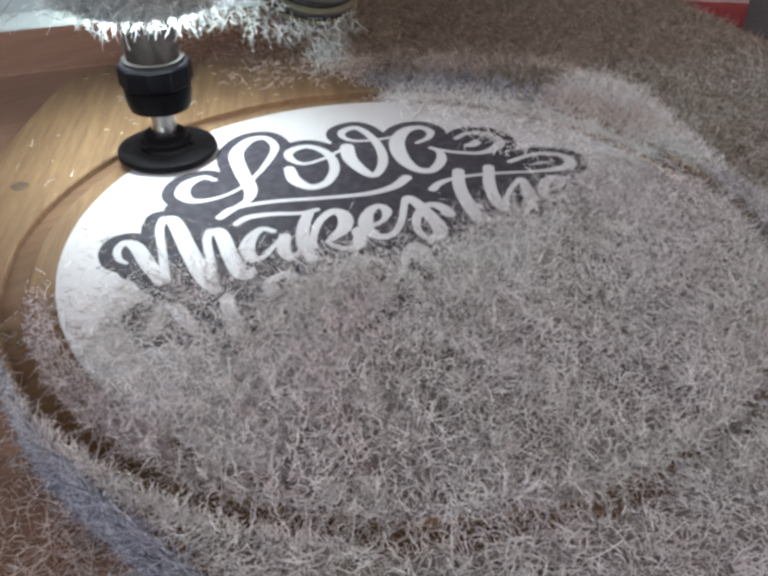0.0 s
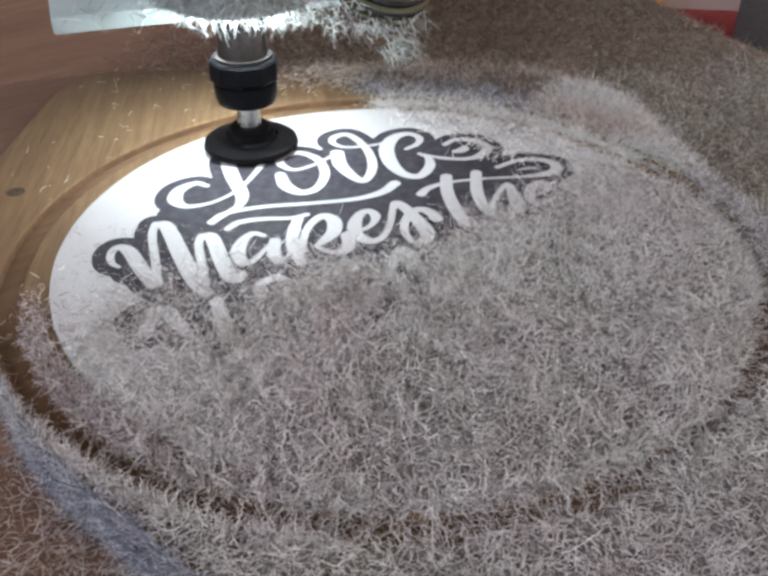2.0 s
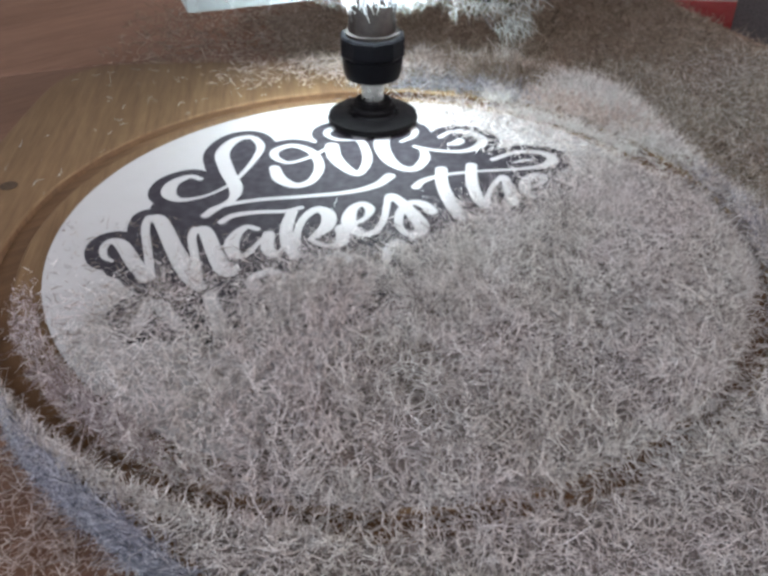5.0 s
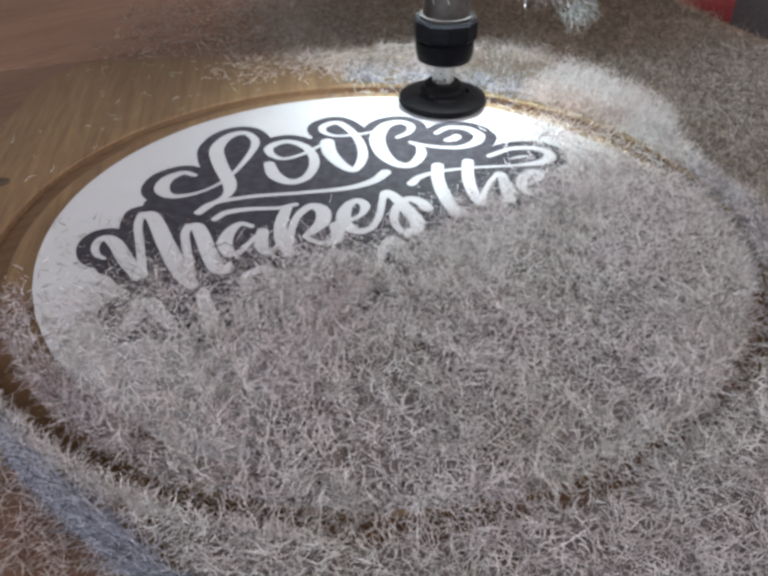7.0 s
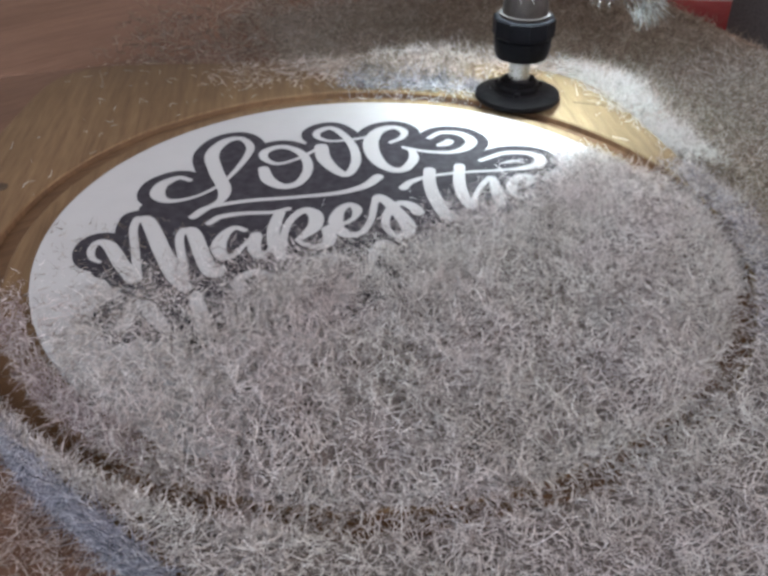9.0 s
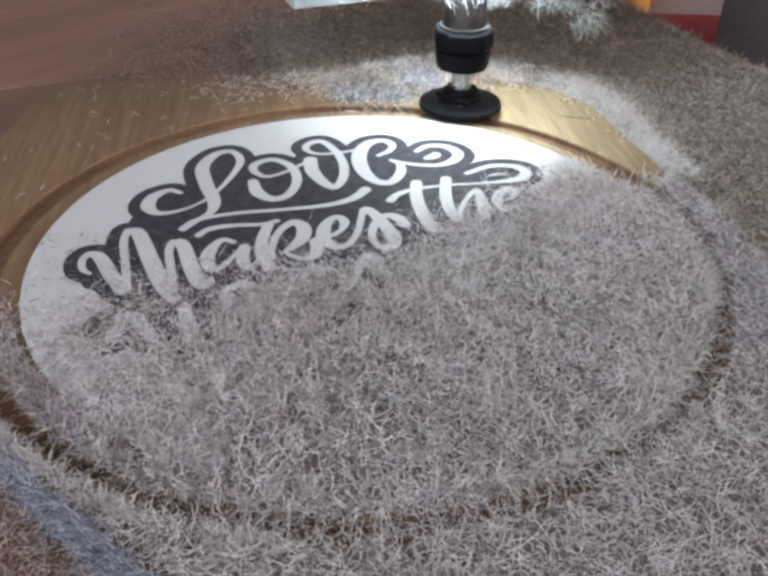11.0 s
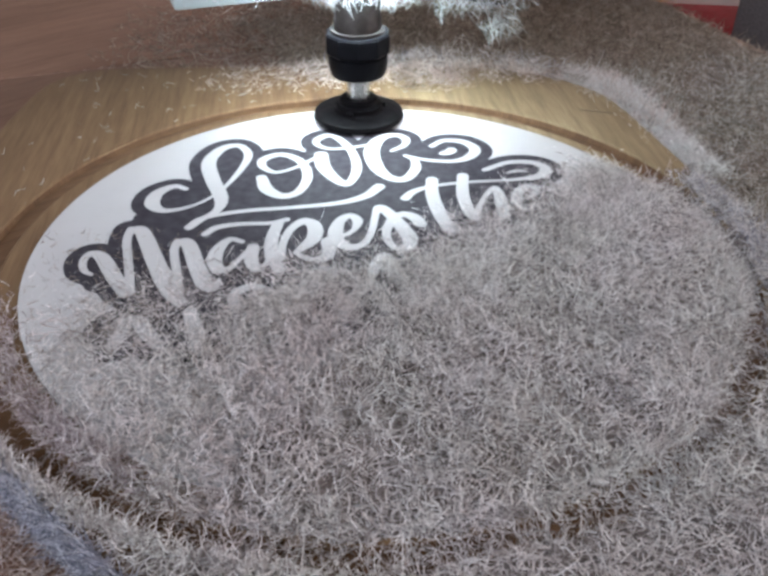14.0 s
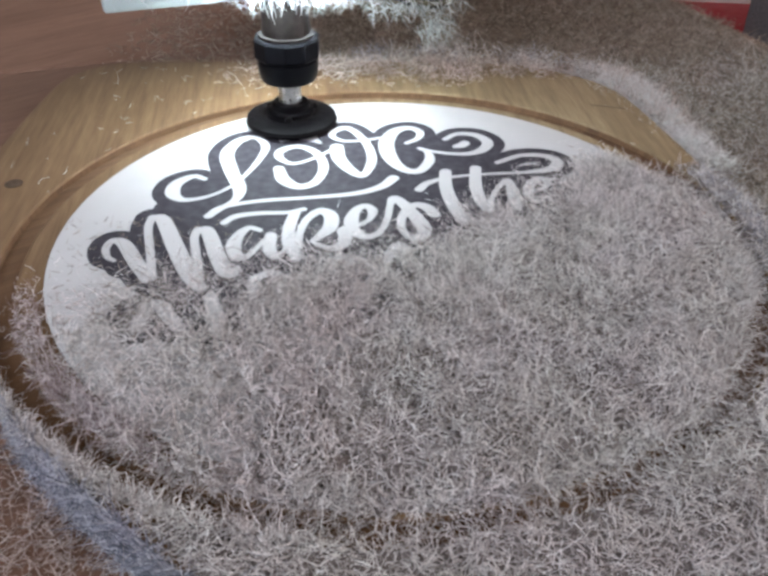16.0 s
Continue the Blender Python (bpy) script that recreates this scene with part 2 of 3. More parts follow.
def window(name, along, w0, w1, z0, z1, c):
    """Frame, middle bar and two panes in an opening whose wall's middle lies at c."""
    ob = tagged(new(name), "white-framed workshop window with two panes", "window", kind="structure")
    bars = [("window_frame", w0, w1, z0, z0 + 0.05), ("window_frame", w0, w1, z1 - 0.05, z1), ("window_frame", w0, w0 + 0.05, z0 + 0.05, z1 - 0.05),
            ("window_frame", w1 - 0.05, w1, z0 + 0.05, z1 - 0.05), ("middle_bar", (w0 + w1) / 2 - 0.02, (w0 + w1) / 2 + 0.02, z0 + 0.05, z1 - 0.05)]
    for nm, a, b, q0, q1 in bars:
        part(nm, box(a, c - 0.03, q0, b, c + 0.03, q1, 0.004) if along == "x" else box(c - 0.03, a, q0, c + 0.03, b, q1, 0.004), CREAM, ob)
    for a, b in ((w0 + 0.05, (w0 + w1) / 2 - 0.02), ((w0 + w1) / 2 + 0.02, w1 - 0.05)):
        p = part("pane", box(a, c - 0.003, z0 + 0.05, b, c + 0.003, z1 - 0.05) if along == "x" else box(c - 0.003, a, z0 + 0.05, c + 0.003, b, z1 - 0.05), GLASS, ob)
        p.visible_shadow = False


wall("wall_north", X0, Y1, X1, Y1 + 0.12)
wall_with_window("wall_south", "x", X0, X1, Y0 - 0.12, Y0, -1.33, -0.19, 0.31, 1.25)
window("window_1", "x", -1.33, -0.19, 0.31, 1.25, Y0 - 0.06)
wall("wall_west", X0 - 0.12, Y0 - 0.12, X0, Y1 + 0.12)
wall_with_window("wall_east", "y", Y0 - 0.12, Y1 + 0.12, X1, X1 + 0.12, -0.92, 0.52, 0.33, 1.57)
window("window_2", "y", -0.92, 0.52, 0.33, 1.57, X1 + 0.06)

# work table under the machine bed
table = tagged(new("work_table"), "plain wooden work table under the machine bed", "table")
table.matrix_world = pose(0, 0, FLOOR, 0, 0, TURN)
part("tabletop", box(-1.0, -0.5, -0.10 - FLOOR - 0.04, 1.0, 0.9, -0.10 - FLOOR, 0.004), BEDWOOD, table)
for lx in (-0.92, 0.86):
    for ly in (-0.44, 0.76):
        part("leg", box(lx, ly, 0, lx + 0.07, ly + 0.07, -0.10 - FLOOR - 0.04, 0.003), BEDWOOD, table)

# machine bed: boards laid side by side, seen bare at one side
bed = tagged(new("machine_bed"), "brown wooden machine bed of broad boards, dusted with fibres", "machine bed")
bed.matrix_world = pose(0, 0, 0, 0, 0, TURN)
edges = [-0.42, -0.225, -0.03, 0.165, 0.36, 0.56]
for a, b in zip(edges, edges[1:]):
    part("board", box(-0.66, a + 0.0006, BED * MM - 0.022, 0.198, b - 0.0006, BED * MM, 0.0012), BEDWOOD, bed)
for a in (-0.5, -0.1, 0.15):
    part("bearer", box(a, -0.41, -0.10, a + 0.045, 0.54, BED * MM - 0.022, 0.002), BEDWOOD, bed)


# ---- the sign blank: a thick pine block with straight sawn sides, a ring groove and a round face ----
SIDES = [(180, 108.0), (207, 87.0), (232, 89.4), (272, 116.0), (318, 128.0), (12.5, 91.3), (54, 118.5), (92, 112.0), (132, 146.0)]


def reach(a):
    """How far the block goes out from its middle in the direction a, its corners a little rounded."""
    s = sum((max(0.0, math.cos(a - radians(n))) / d) ** 26 for n, d in SIDES)
    return s ** (-1 / 26)


FACE_R, GROOVE_IN, GROOVE_OUT, GROOVE_Z = 74.5, 80.4, 85.6, -2.7
GROOVE_X, GROOVE_Y = -0.6, -0.7  # the ring was cut a little off the face's middle
WOOD_Z = -0.75  # the wood lies lower than the face laid on it


def blank_profile(r_edge):
    w = WOOD_Z
    return [(0.02, w, 0), (40, w, 0), (FACE_R, w, 0), (GROOVE_IN - 0.7, w, 1), (GROOVE_IN, w - 0.5, 1), (GROOVE_IN + 0.1, GROOVE_Z, 1), (GROOVE_OUT - 0.1, GROOVE_Z, 1),
            (GROOVE_OUT, w - 0.4, 1), (GROOVE_OUT + 0.35, w, 1), (r_edge - 1.4, w, 0), (r_edge - 0.4, w - 0.4, 0), (r_edge, w - 1.4, 0), (r_edge, BED, 0), (0.02, BED, 0)]


def build_blank():
    n, bm, rings = 360, bmesh.new(), []
    for k in range(n):
        a = 2 * math.pi * k / n
        rings.append([bm.verts.new(((r * math.cos(a) + GROOVE_X * k) * MM, (r * math.sin(a) + GROOVE_Y * k) * MM, z * MM)) for r, z, k in blank_profile(max(reach(a), 87.4))])
    for k in range(n):
        a, b = rings[k], rings[(k + 1) % n]
        for i in range(len(a) - 1):
            f = bm.faces.new((a[i], a[i + 1], b[i + 1], b[i]))
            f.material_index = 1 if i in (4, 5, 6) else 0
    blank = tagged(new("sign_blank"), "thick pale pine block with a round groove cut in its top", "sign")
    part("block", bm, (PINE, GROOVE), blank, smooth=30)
    part("face", lathe([(0.02, WOOD_Z + 0.01), (FACE_R - 0.1, WOOD_Z + 0.01), (FACE_R, WOOD_Z + 0.1), (FACE_R, 0.12), (FACE_R - 0.15, 0.25), (0.02, 0.25)], 200), WHITE, blank, "round white painted face").location = (-0.0005, -0.0004, 0)
    part("knot", lathe([(2.3, -0.2), (2.3, 0.06), (2.0, 0.10), (1.6, 0.03), (0.02, 0.02)], 24), KNOT, blank, "dark round knot in the pine").location = (-0.0955, 0.0215, WOOD_Z * MM)
    crack = part("crack", box(-0.005, -0.00022, -0.00005, 0.005, 0.00022, 0.00006, 0.00005), KNOT, blank, "short dark crack in the pine")
    crack.matrix_local = pose(0.0665, 0.0755, WOOD_Z * MM, 0, 0, -14)
    return blank


blank = build_blank()


# ---- lettering: flat vinyl strokes of changing width, each (x, y, width) in mm ----
def stroke_mesh(bm, pts, grow, z0, rise):
    """A smooth ribbon through the points with round ends; it climbs a hair along its way, so that crossings lie on one another."""
    p = [np.array(q, float) for q in pts]
    p = [2 * p[0] - p[1]] + p + [2 * p[-1] - p[-2]]
    line = []
    for i in range(1, len(p) - 2):
        for k in range(9):
            t = k / 9
            a, b, c, d = p[i - 1:i + 3]
            line.append(0.5 * (2 * b + (c - a) * t + (2 * a - 5 * b + 4 * c - d) * t * t + (3 * b - a - 3 * c + d) * t ** 3))
    line.append(p[-2])
    n, rows = len(line), []
    for i, q in enumerate(line):
        d = line[min(i + 1, n - 1)][:2] - line[max(i - 1, 0)][:2]
        d /= np.linalg.norm(d) + 1e-9
        side, w, z = np.array([-d[1], d[0]]), max(0.3, 0.42 * q[2] + grow), z0 + rise * i / n
        rows.append([bm.verts.new(((q[0] + s * w * side[0]) * MM, (q[1] + s * w * side[1]) * MM, z * MM)) for s in (1, 0, -1)])
    for a, b in zip(rows, rows[1:]):
        bm.faces.new((a[0], a[1], b[1], b[0]))
        bm.faces.new((a[1], a[2], b[2], b[1]))
    for row, q, back in ((rows[0], line[0], line[1]), (rows[-1], line[-1], line[-2])):
        d = q[:2] - back[:2]
        a0, w = math.atan2(d[1], d[0]), max(0.3, 0.42 * q[2] + grow)
        rim = [bm.verts.new(((q[0] + w * math.cos(a0 + a)) * MM, (q[1] + w * math.sin(a0 + a)) * MM, row[1].co.z)) for a in np.linspace(-math.pi / 2, math.pi / 2, 9)]
        for a, b in zip(rim, rim[1:]):
            bm.faces.new((row[1], a, b))


letter_count = [0]


def flat(name, bm, mat, label):
    ob = mesh_object(name, bm, mat, blank)
    return tagged(ob, label)


def letter(sign, strokes):
    """One letter in white on its wider black ground."""
    white, black = bmesh.new(), bmesh.new()
    for st in strokes:
        letter_count[0] += 1
        k = letter_count[0]
        stroke_mesh(white, st, 0.0, 0.44 + 0.0025 * k, 0.02)
        stroke_mesh(black, st, 3.2, 0.29 + 0.0025 * k, 0.015)
    flat("letter", white, WHITE, "white script letter " + sign)
    flat("letter_ground", black, BLACK, "black outline ground of a letter")


def backing(strokes):
    bm = bmesh.new()
    for k, st in enumerate(strokes):
        stroke_mesh(bm, st, 2.6, 0.262 + 0.003 * k, 0.002)
    flat("letter_ground", bm, BLACK, "black ground between the letters")


letter("L", [[(-46.6, 23.5, 1.8), (-49.7, 24.8, 2.4), (-53.1, 21.1, 4.0), (-53.1, 15.8, 4.4), (-49.6, 12.7, 2.4), (-43.9, 14.7, 1.4), (-39.3, 19.7, 1.3), (-36.6, 25.7, 1.5), (-34.1, 35.4, 2.2), (-33.7, 42.8, 2.8), (-37.1, 48.0, 2.6), (-41.4, 45.8, 3.6), (-43.4, 38.0, 4.6), (-40.7, 28.4, 4.6), (-37.0, 19.2, 4.2), (-36.8, 13.5, 2.8), (-39.3, 9.4, 2.0), (-42.0, 5.0, 2.2)],
            [(-42.3, 5.2, 2.2), (-39.7, 9.4, 2.0), (-30.9, 12.8, 1.9), (-19.0, 14.8, 1.8), (-8.1, 17.1, 2.2), (-1.5, 20.7, 3.0), (1.8, 25.5, 3.6)]])
letter("o", [[(-28.4, 29.8, 3.4), (-26.3, 23.7, 4.2), (-22.0, 20.3, 3.2), (-18.1, 22.9, 3.0), (-16.7, 30.8, 3.2), (-19.3, 39.0, 3.0), (-24.8, 42.9, 2.6), (-29.2, 39.8, 3.0), (-28.7, 35.5, 2.6), (-24.9, 32.7, 1.7), (-19.9, 35.8, 1.5), (-15.4, 41.1, 1.5)]])
letter("v", [[(-14.1, 42.9, 4.6), (-12.9, 35.9, 4.6), (-9.3, 29.2, 3.6), (-6.1, 27.0, 2.8), (-4.2, 34.2, 3.2), (-5.3, 43.0, 3.0), (-8.5, 50.8, 2.8), (-12.2, 55.0, 2.6), (-15.6, 52.7, 2.8), (-15.6, 49.1, 2.2), (-12.2, 46.6, 1.6), (-6.7, 47.3, 1.4), (-1.5, 49.2, 1.4)]])
letter("e", [[(5.0, 45.8, 1.6), (8.2, 49.0, 2.2), (8.8, 53.1, 2.8), (5.8, 55.7, 2.8), (1.6, 53.1, 4.2), (-0.5, 45.5, 5.2), (0.9, 36.5, 4.8), (4.4, 30.4, 3.4), (8.5, 29.8, 3.2), (11.2, 35.5, 3.4), (10.8, 40.7, 2.4), (8.6, 42.8, 1.6)],
            [(8.6, 42.8, 1.4), (14.5, 40.4, 1.7), (21.4, 39.9, 2.2), (25.9, 42.6, 3.4), (27.6, 47.2, 3.8), (24.6, 51.6, 3.0), (19.4, 52.2, 2.2), (15.9, 48.7, 2.0)]])
letter("m", [[(-59.0, -14.3, 1.2), (-61.1, -12.6, 1.8), (-62.3, -9.0, 2.2), (-61.4, -6.2, 2.6), (-58.5, -7.8, 3.8), (-53.9, -15.1, 4.2), (-49.8, -21.0, 3.6)],
            [(-49.0, -20.6, 2.4), (-51.8, -11.2, 2.3), (-54.9, -0.9, 2.4), (-55.2, 4.2, 2.6)],
            [(-54.9, 4.2, 2.6), (-52.3, 2.9, 4.2), (-46.5, -9.1, 4.8), (-41.6, -18.7, 4.8), (-38.2, -23.8, 3.6)],
            [(-38.3, -23.2, 2.2), (-41.0, -13.1, 2.3), (-43.3, -5.0, 2.4), (-43.3, -1.0, 2.6)],
            [(-43.0, -1.0, 2.6), (-40.8, -1.8, 4.0), (-37.0, -11.1, 4.4), (-34.1, -17.4, 4.2), (-32.1, -18.7, 2.8), (-31.5, -15.9, 1.6)]])
letter("a", [[(-28.9, -0.7, 1.8), (-31.6, 0.2, 2.2), (-33.5, -3.3, 3.4), (-33.8, -8.2, 4.2), (-32.0, -12.0, 3.2), (-29.6, -11.0, 1.8), (-27.6, -5.9, 1.4), (-26.5, -3.2, 1.6)],
            [(-26.0, -3.0, 3.4), (-25.6, -8.6, 3.6), (-23.9, -11.8, 2.6), (-22.3, -9.8, 1.6), (-21.8, -6.9, 1.4)]])
letter("k", [[(-37.8, 2.3, 2.2), (-35.4, 5.3, 2.4), (-30.0, 6.9, 2.0), (-23.6, 7.4, 1.8), (-19.7, 9.1, 2.0)],
            [(-21.6, 7.4, 3.2), (-22.2, 0.5, 3.6), (-21.4, -6.5, 3.6), (-19.0, -11.9, 3.2)],
            [(-19.1, -7.5, 2.0), (-19.5, -1.7, 2.2), (-18.5, 4.3, 2.4), (-15.7, 8.4, 3.2), (-13.0, 6.3, 4.2), (-12.7, 1.2, 4.2), (-14.8, -2.9, 2.8), (-16.3, -5.0, 1.6)],
            [(-16.3, -5.0, 1.6), (-14.4, -6.7, 1.8), (-11.8, -7.7, 2.2), (-9.4, -6.6, 3.4), (-8.9, -3.1, 3.8), (-10.0, 0.1, 2.2), (-7.3, 1.7, 1.4), (-4.8, 2.8, 1.4)]])
letter("e", [[(-6.2, 2.1, 1.4), (-3.7, 4.8, 1.8), (-3.0, 8.7, 3.0), (-4.7, 11.1, 2.6), (-6.9, 9.2, 3.0), (-7.9, 4.3, 4.2), (-7.0, -0.3, 3.8), (-4.1, -2.8, 2.8), (-1.3, -1.1, 2.2), (0.4, 3.9, 2.0), (1.1, 10.9, 2.2)]])
letter("s", [[(1.2, 12.1, 2.2), (2.1, 15.0, 3.2), (4.3, 12.6, 3.6), (7.4, 6.3, 4.2), (9.3, 0.9, 4.4), (8.2, -3.0, 3.2), (5.5, -2.3, 2.2), (3.9, 2.2, 2.4), (4.6, 7.9, 2.8), (7.2, 11.9, 2.8), (10.1, 10.9, 3.6), (11.9, 7.7, 3.6)]])
letter("t", [[(15.3, 29.3, 3.8), (15.1, 21.4, 4.0), (16.6, 12.2, 4.2), (18.8, 5.7, 3.8), (21.5, 4.3, 2.2)],
            [(8.4, 19.8, 3.0), (10.5, 23.1, 2.4), (15.6, 26.1, 1.6), (24.6, 28.3, 1.4), (35.7, 29.7, 1.6), (42.7, 31.7, 3.2), (45.3, 35.7, 3.6), (42.7, 39.2, 2.8), (36.1, 39.4, 2.2), (29.3, 35.0, 2.0)]])
letter("h", [[(23.3, 31.6, 3.6), (22.7, 22.2, 3.8), (23.6, 13.9, 3.6), (25.3, 10.1, 2.4), (26.4, 16.4, 1.6), (29.2, 23.0, 1.8), (31.2, 25.1, 2.4), (31.8, 18.4, 3.8), (32.0, 11.6, 3.4)]])
letter("e", [[(36.3, 19.2, 1.4), (39.8, 21.5, 1.8), (41.3, 24.7, 2.6), (39.6, 26.5, 2.6), (36.8, 23.6, 3.2), (35.7, 18.5, 3.4), (37.3, 15.0, 2.2)]])
letter("half buried in fibres", [[(-47.9, -38.2, 3.0), (-47.4, -32.5, 3.4), (-46.0, -29.3, 3.0), (-42.7, -33.2, 4.0), (-39.6, -37.4, 3.2)]])
letter("half buried in fibres", [[(-35.3, -27.0, 3.4), (-33.1, -33.1, 4.0), (-30.5, -39.4, 3.4)]])
letter("half buried in fibres", [[(-26.1, -25.8, 2.4), (-27.5, -21.4, 3.0), (-24.5, -18.1, 2.6), (-21.5, -19.9, 3.0), (-21.1, -25.7, 2.6)]])
letter("half buried in fibres", [[(-17.5, -28.3, 3.0), (-18.4, -21.9, 3.4), (-16.2, -18.7, 2.8), (-12.4, -23.2, 3.0)]])
letter("half buried in fibres", [[(-12.0, -16.1, 2.4), (-10.7, -12.3, 3.2), (-8.1, -12.1, 3.2), (-7.2, -15.3, 2.4)]])
letter("half buried in fibres", [[(-5.5, -28.2, 3.2), (-3.8, -23.1, 3.4), (-1.7, -19.5, 2.8)]])
letter("half buried in fibres", [[(0.4, -15.9, 2.6), (1.9, -9.0, 3.2), (3.7, -6.2, 3.0), (5.4, -8.9, 3.0), (6.9, -13.9, 2.6)]])
backing([[(-50.7, 9.3, 7.0), (-39.6, 7.8, 7.0), (-23.4, 11.2, 6.0), (-6.8, 14.4, 6.0), (5.4, 18.2, 6.0)],
         [(-42.8, 21.7, 6.0), (-32.3, 22.6, 7.0), (-20.0, 25.8, 7.0), (-2.4, 30.0, 7.0), (13.3, 34.3, 6.0), (26.6, 37.3, 5.0)],
         [(-55.6, -16.0, 5.0), (-48.0, -7.1, 6.0), (-36.9, -7.0, 6.0), (-26.5, -1.7, 6.0), (-13.1, 1.6, 6.0), (0.7, 6.2, 6.0), (12.7, 15.8, 6.0), (25.5, 23.5, 5.0), (35.7, 24.9, 4.0)],
         [(-49.5, 18.4, 3.0), (-43.5, 18.9, 3.0)],
         [(-35.2, 16.9, 3.0), (-24.2, 17.8, 3.0), (-7.1, 21.5, 3.0)],
         [(-47.4, 2.5, 3.0), (-44.6, 2.3, 3.0)],
         [(-39.4, 41.9, 3.0), (-36.8, 39.2, 3.0)],
         [(5.1, 38.9, 3.0), (7.2, 37.5, 3.0)],
         [(-49.1, -32.6, 8.0), (-42.5, -26.8, 9.0), (-30.8, -23.2, 10.0), (-20.2, -16.7, 11.0), (-5.4, -13.8, 12.0), (8.7, -7.7, 12.0), (23.9, 3.0, 11.0), (36.5, 11.1, 9.0), (44.7, 17.3, 6.0)],
         [(-31.9, -33.1, 8.0), (-14.7, -29.1, 14.0), (5.4, -23.8, 14.0), (27.3, -10.6, 13.0), (42.3, 2.0, 9.0)],
         [(-37.0, 36.9, 4.0), (-26.4, 36.9, 4.0), (-13.5, 41.4, 4.0), (-0.0, 43.0, 4.0), (13.6, 44.7, 4.0)]])


# ---- loose fibres ----
def ring_r(x, y):
    """Distance from the middle of the ring groove."""
    return np.hypot(x - GROOVE_X, y - GROOVE_Y)


def surface(x, y):
    """Height of the bare top under a point, in mm."""
    r, a, ring = np.hypot(x, y), np.arctan2(y, x), ring_r(x, y)
    s = sum((np.maximum(0.0, np.cos(a - radians(n))) / d) ** 26 for n, d in SIDES)
    edge = np.maximum(s ** (-1 / 26), 87.4)
    z = np.where((ring > GROOVE_IN) & (ring < GROOVE_OUT), GROOVE_Z, np.where(r < FACE_R, 0.2, WOOD_Z))
    return np.where(r > edge, BED, z), r, edge


def smooth01(a, b, x):
    t = np.clip((x - a) / (b - a), 0, 1)
    return t * t * (3 - 2 * t)


WAVES = rng.normal(size=(14, 4))


def lumps(x, y, size):
    """Smooth uneven field, about -1 to 1."""
    out = np.zeros_like(x)
    for i, (a, b, c, d) in enumerate(WAVES):
        k = (1 + 0.35 * i) / size
        out += np.sin(k * (a * x + b * y) + 7 * c + i) / (1 + 0.3 * i)
    return out / 3.0


def past_line(x, y):
    """How far a point lies beyond the line up to which the tool has swept the face, in mm."""
    u, v = CU * x + SU * y, -SU * x + CU * y
    return v + 5.0 - 0.40 * np.maximum(u - 10, 0) - 2.6 * lumps(x, y, 16) - 0.13 * np.maximum(-u - 18, 0)


def cover(x, y):
    """How thick the fibres lie: 0 bare, 1 fully covered. The tool's air has swept the far side of the face."""
    u, v = CU * x + SU * y, -SU * x + CU * y
    z, r, edge = surface(x, y)
    ring = ring_r(x, y)
    gap = past_line(x, y)
    on_face = smooth01(10.0, -9.0, gap)
    thin = smooth01(3, 50, 0.8 * (u + 62) - v + 5 * lumps(x, y, 9))
    on_face = np.maximum(on_face * thin, 0.62 * smooth01(-22, 14, 0.8 * (u + 62) - v) * smooth01(16, -6, gap))
    band = np.clip(smooth01(-30, -58, y) * smooth01(-70, -48, x) + smooth01(40, 70, u) * smooth01(12, -4, v), 0, 1)
    rim = smooth01(-12, -34, y + 3 * lumps(x, y, 12)) * smooth01(20, -10, x)
    c = np.where(ring < np.where(y < 0, GROOVE_IN, FACE_R + 1), on_face, np.maximum(band, 0.30 * rim))
    c = np.where((r > FACE_R - 1) & (ring < GROOVE_IN), np.maximum(c, 0.55 * rim), c)
    groove = (ring > GROOVE_IN) & (ring < GROOVE_OUT)
    fill = np.where(y < -15, 0.30 + 0.5 * smooth01(-50, -5, x), 1.0)
    c = np.where(groove, np.maximum(band * fill, 0.20 * rim), c)
    c = np.where((ring >= GROOVE_OUT) & (y < -15) & (x < 5), c * smooth01(GROOVE_OUT - 1.0, GROOVE_OUT + 0.4, ring), c)
    far = smooth01(94, 102, 0.25 * u + v + 7 * lumps(x, y, 7)) * smooth01(-30, 30, u)
    c = np.where((ring >= GROOVE_OUT) & (v > 30), np.maximum(c, far), c)
    on_bed = smooth01(-75, 55, u + 6 * lumps(x, y, 20)) * smooth01(-120, 10, v) * smooth01(260, 180, v) + 0.07
    front_bed = 0.74 * smooth01(-30, -70, y)
    c = np.where(z < BED + 1, np.maximum(np.clip(on_bed, 0, 1), front_bed), c)
    return np.clip(c, 0, 1)


def coat(x, y):
    """Thickness of the packed layer under the loose strands, in mm."""
    z, r, edge = surface(x, y)
    v = -SU * x + CU * y
    bank = np.where(r > edge, 14.0 * np.exp(-(r - edge) / 7.0) * smooth01(10, 45, v) * smooth01(-30, 20, x), 0.0)
    deep = np.where(ring_r(x, y) < GROOVE_IN + 0.6, 0.25 + 2.9 * smooth01(2, -52, past_line(x, y)), 2.3)
    deep = np.where((ring_r(x, y) > GROOVE_IN) & (ring_r(x, y) < GROOVE_OUT), 0.5, deep)
    return deep * smooth01(0.5, 1.0, cover(x, y)) * (1 + 0.3 * lumps(x, y, 5) + 0.6 * lumps(y, x, 1.7)) + bank


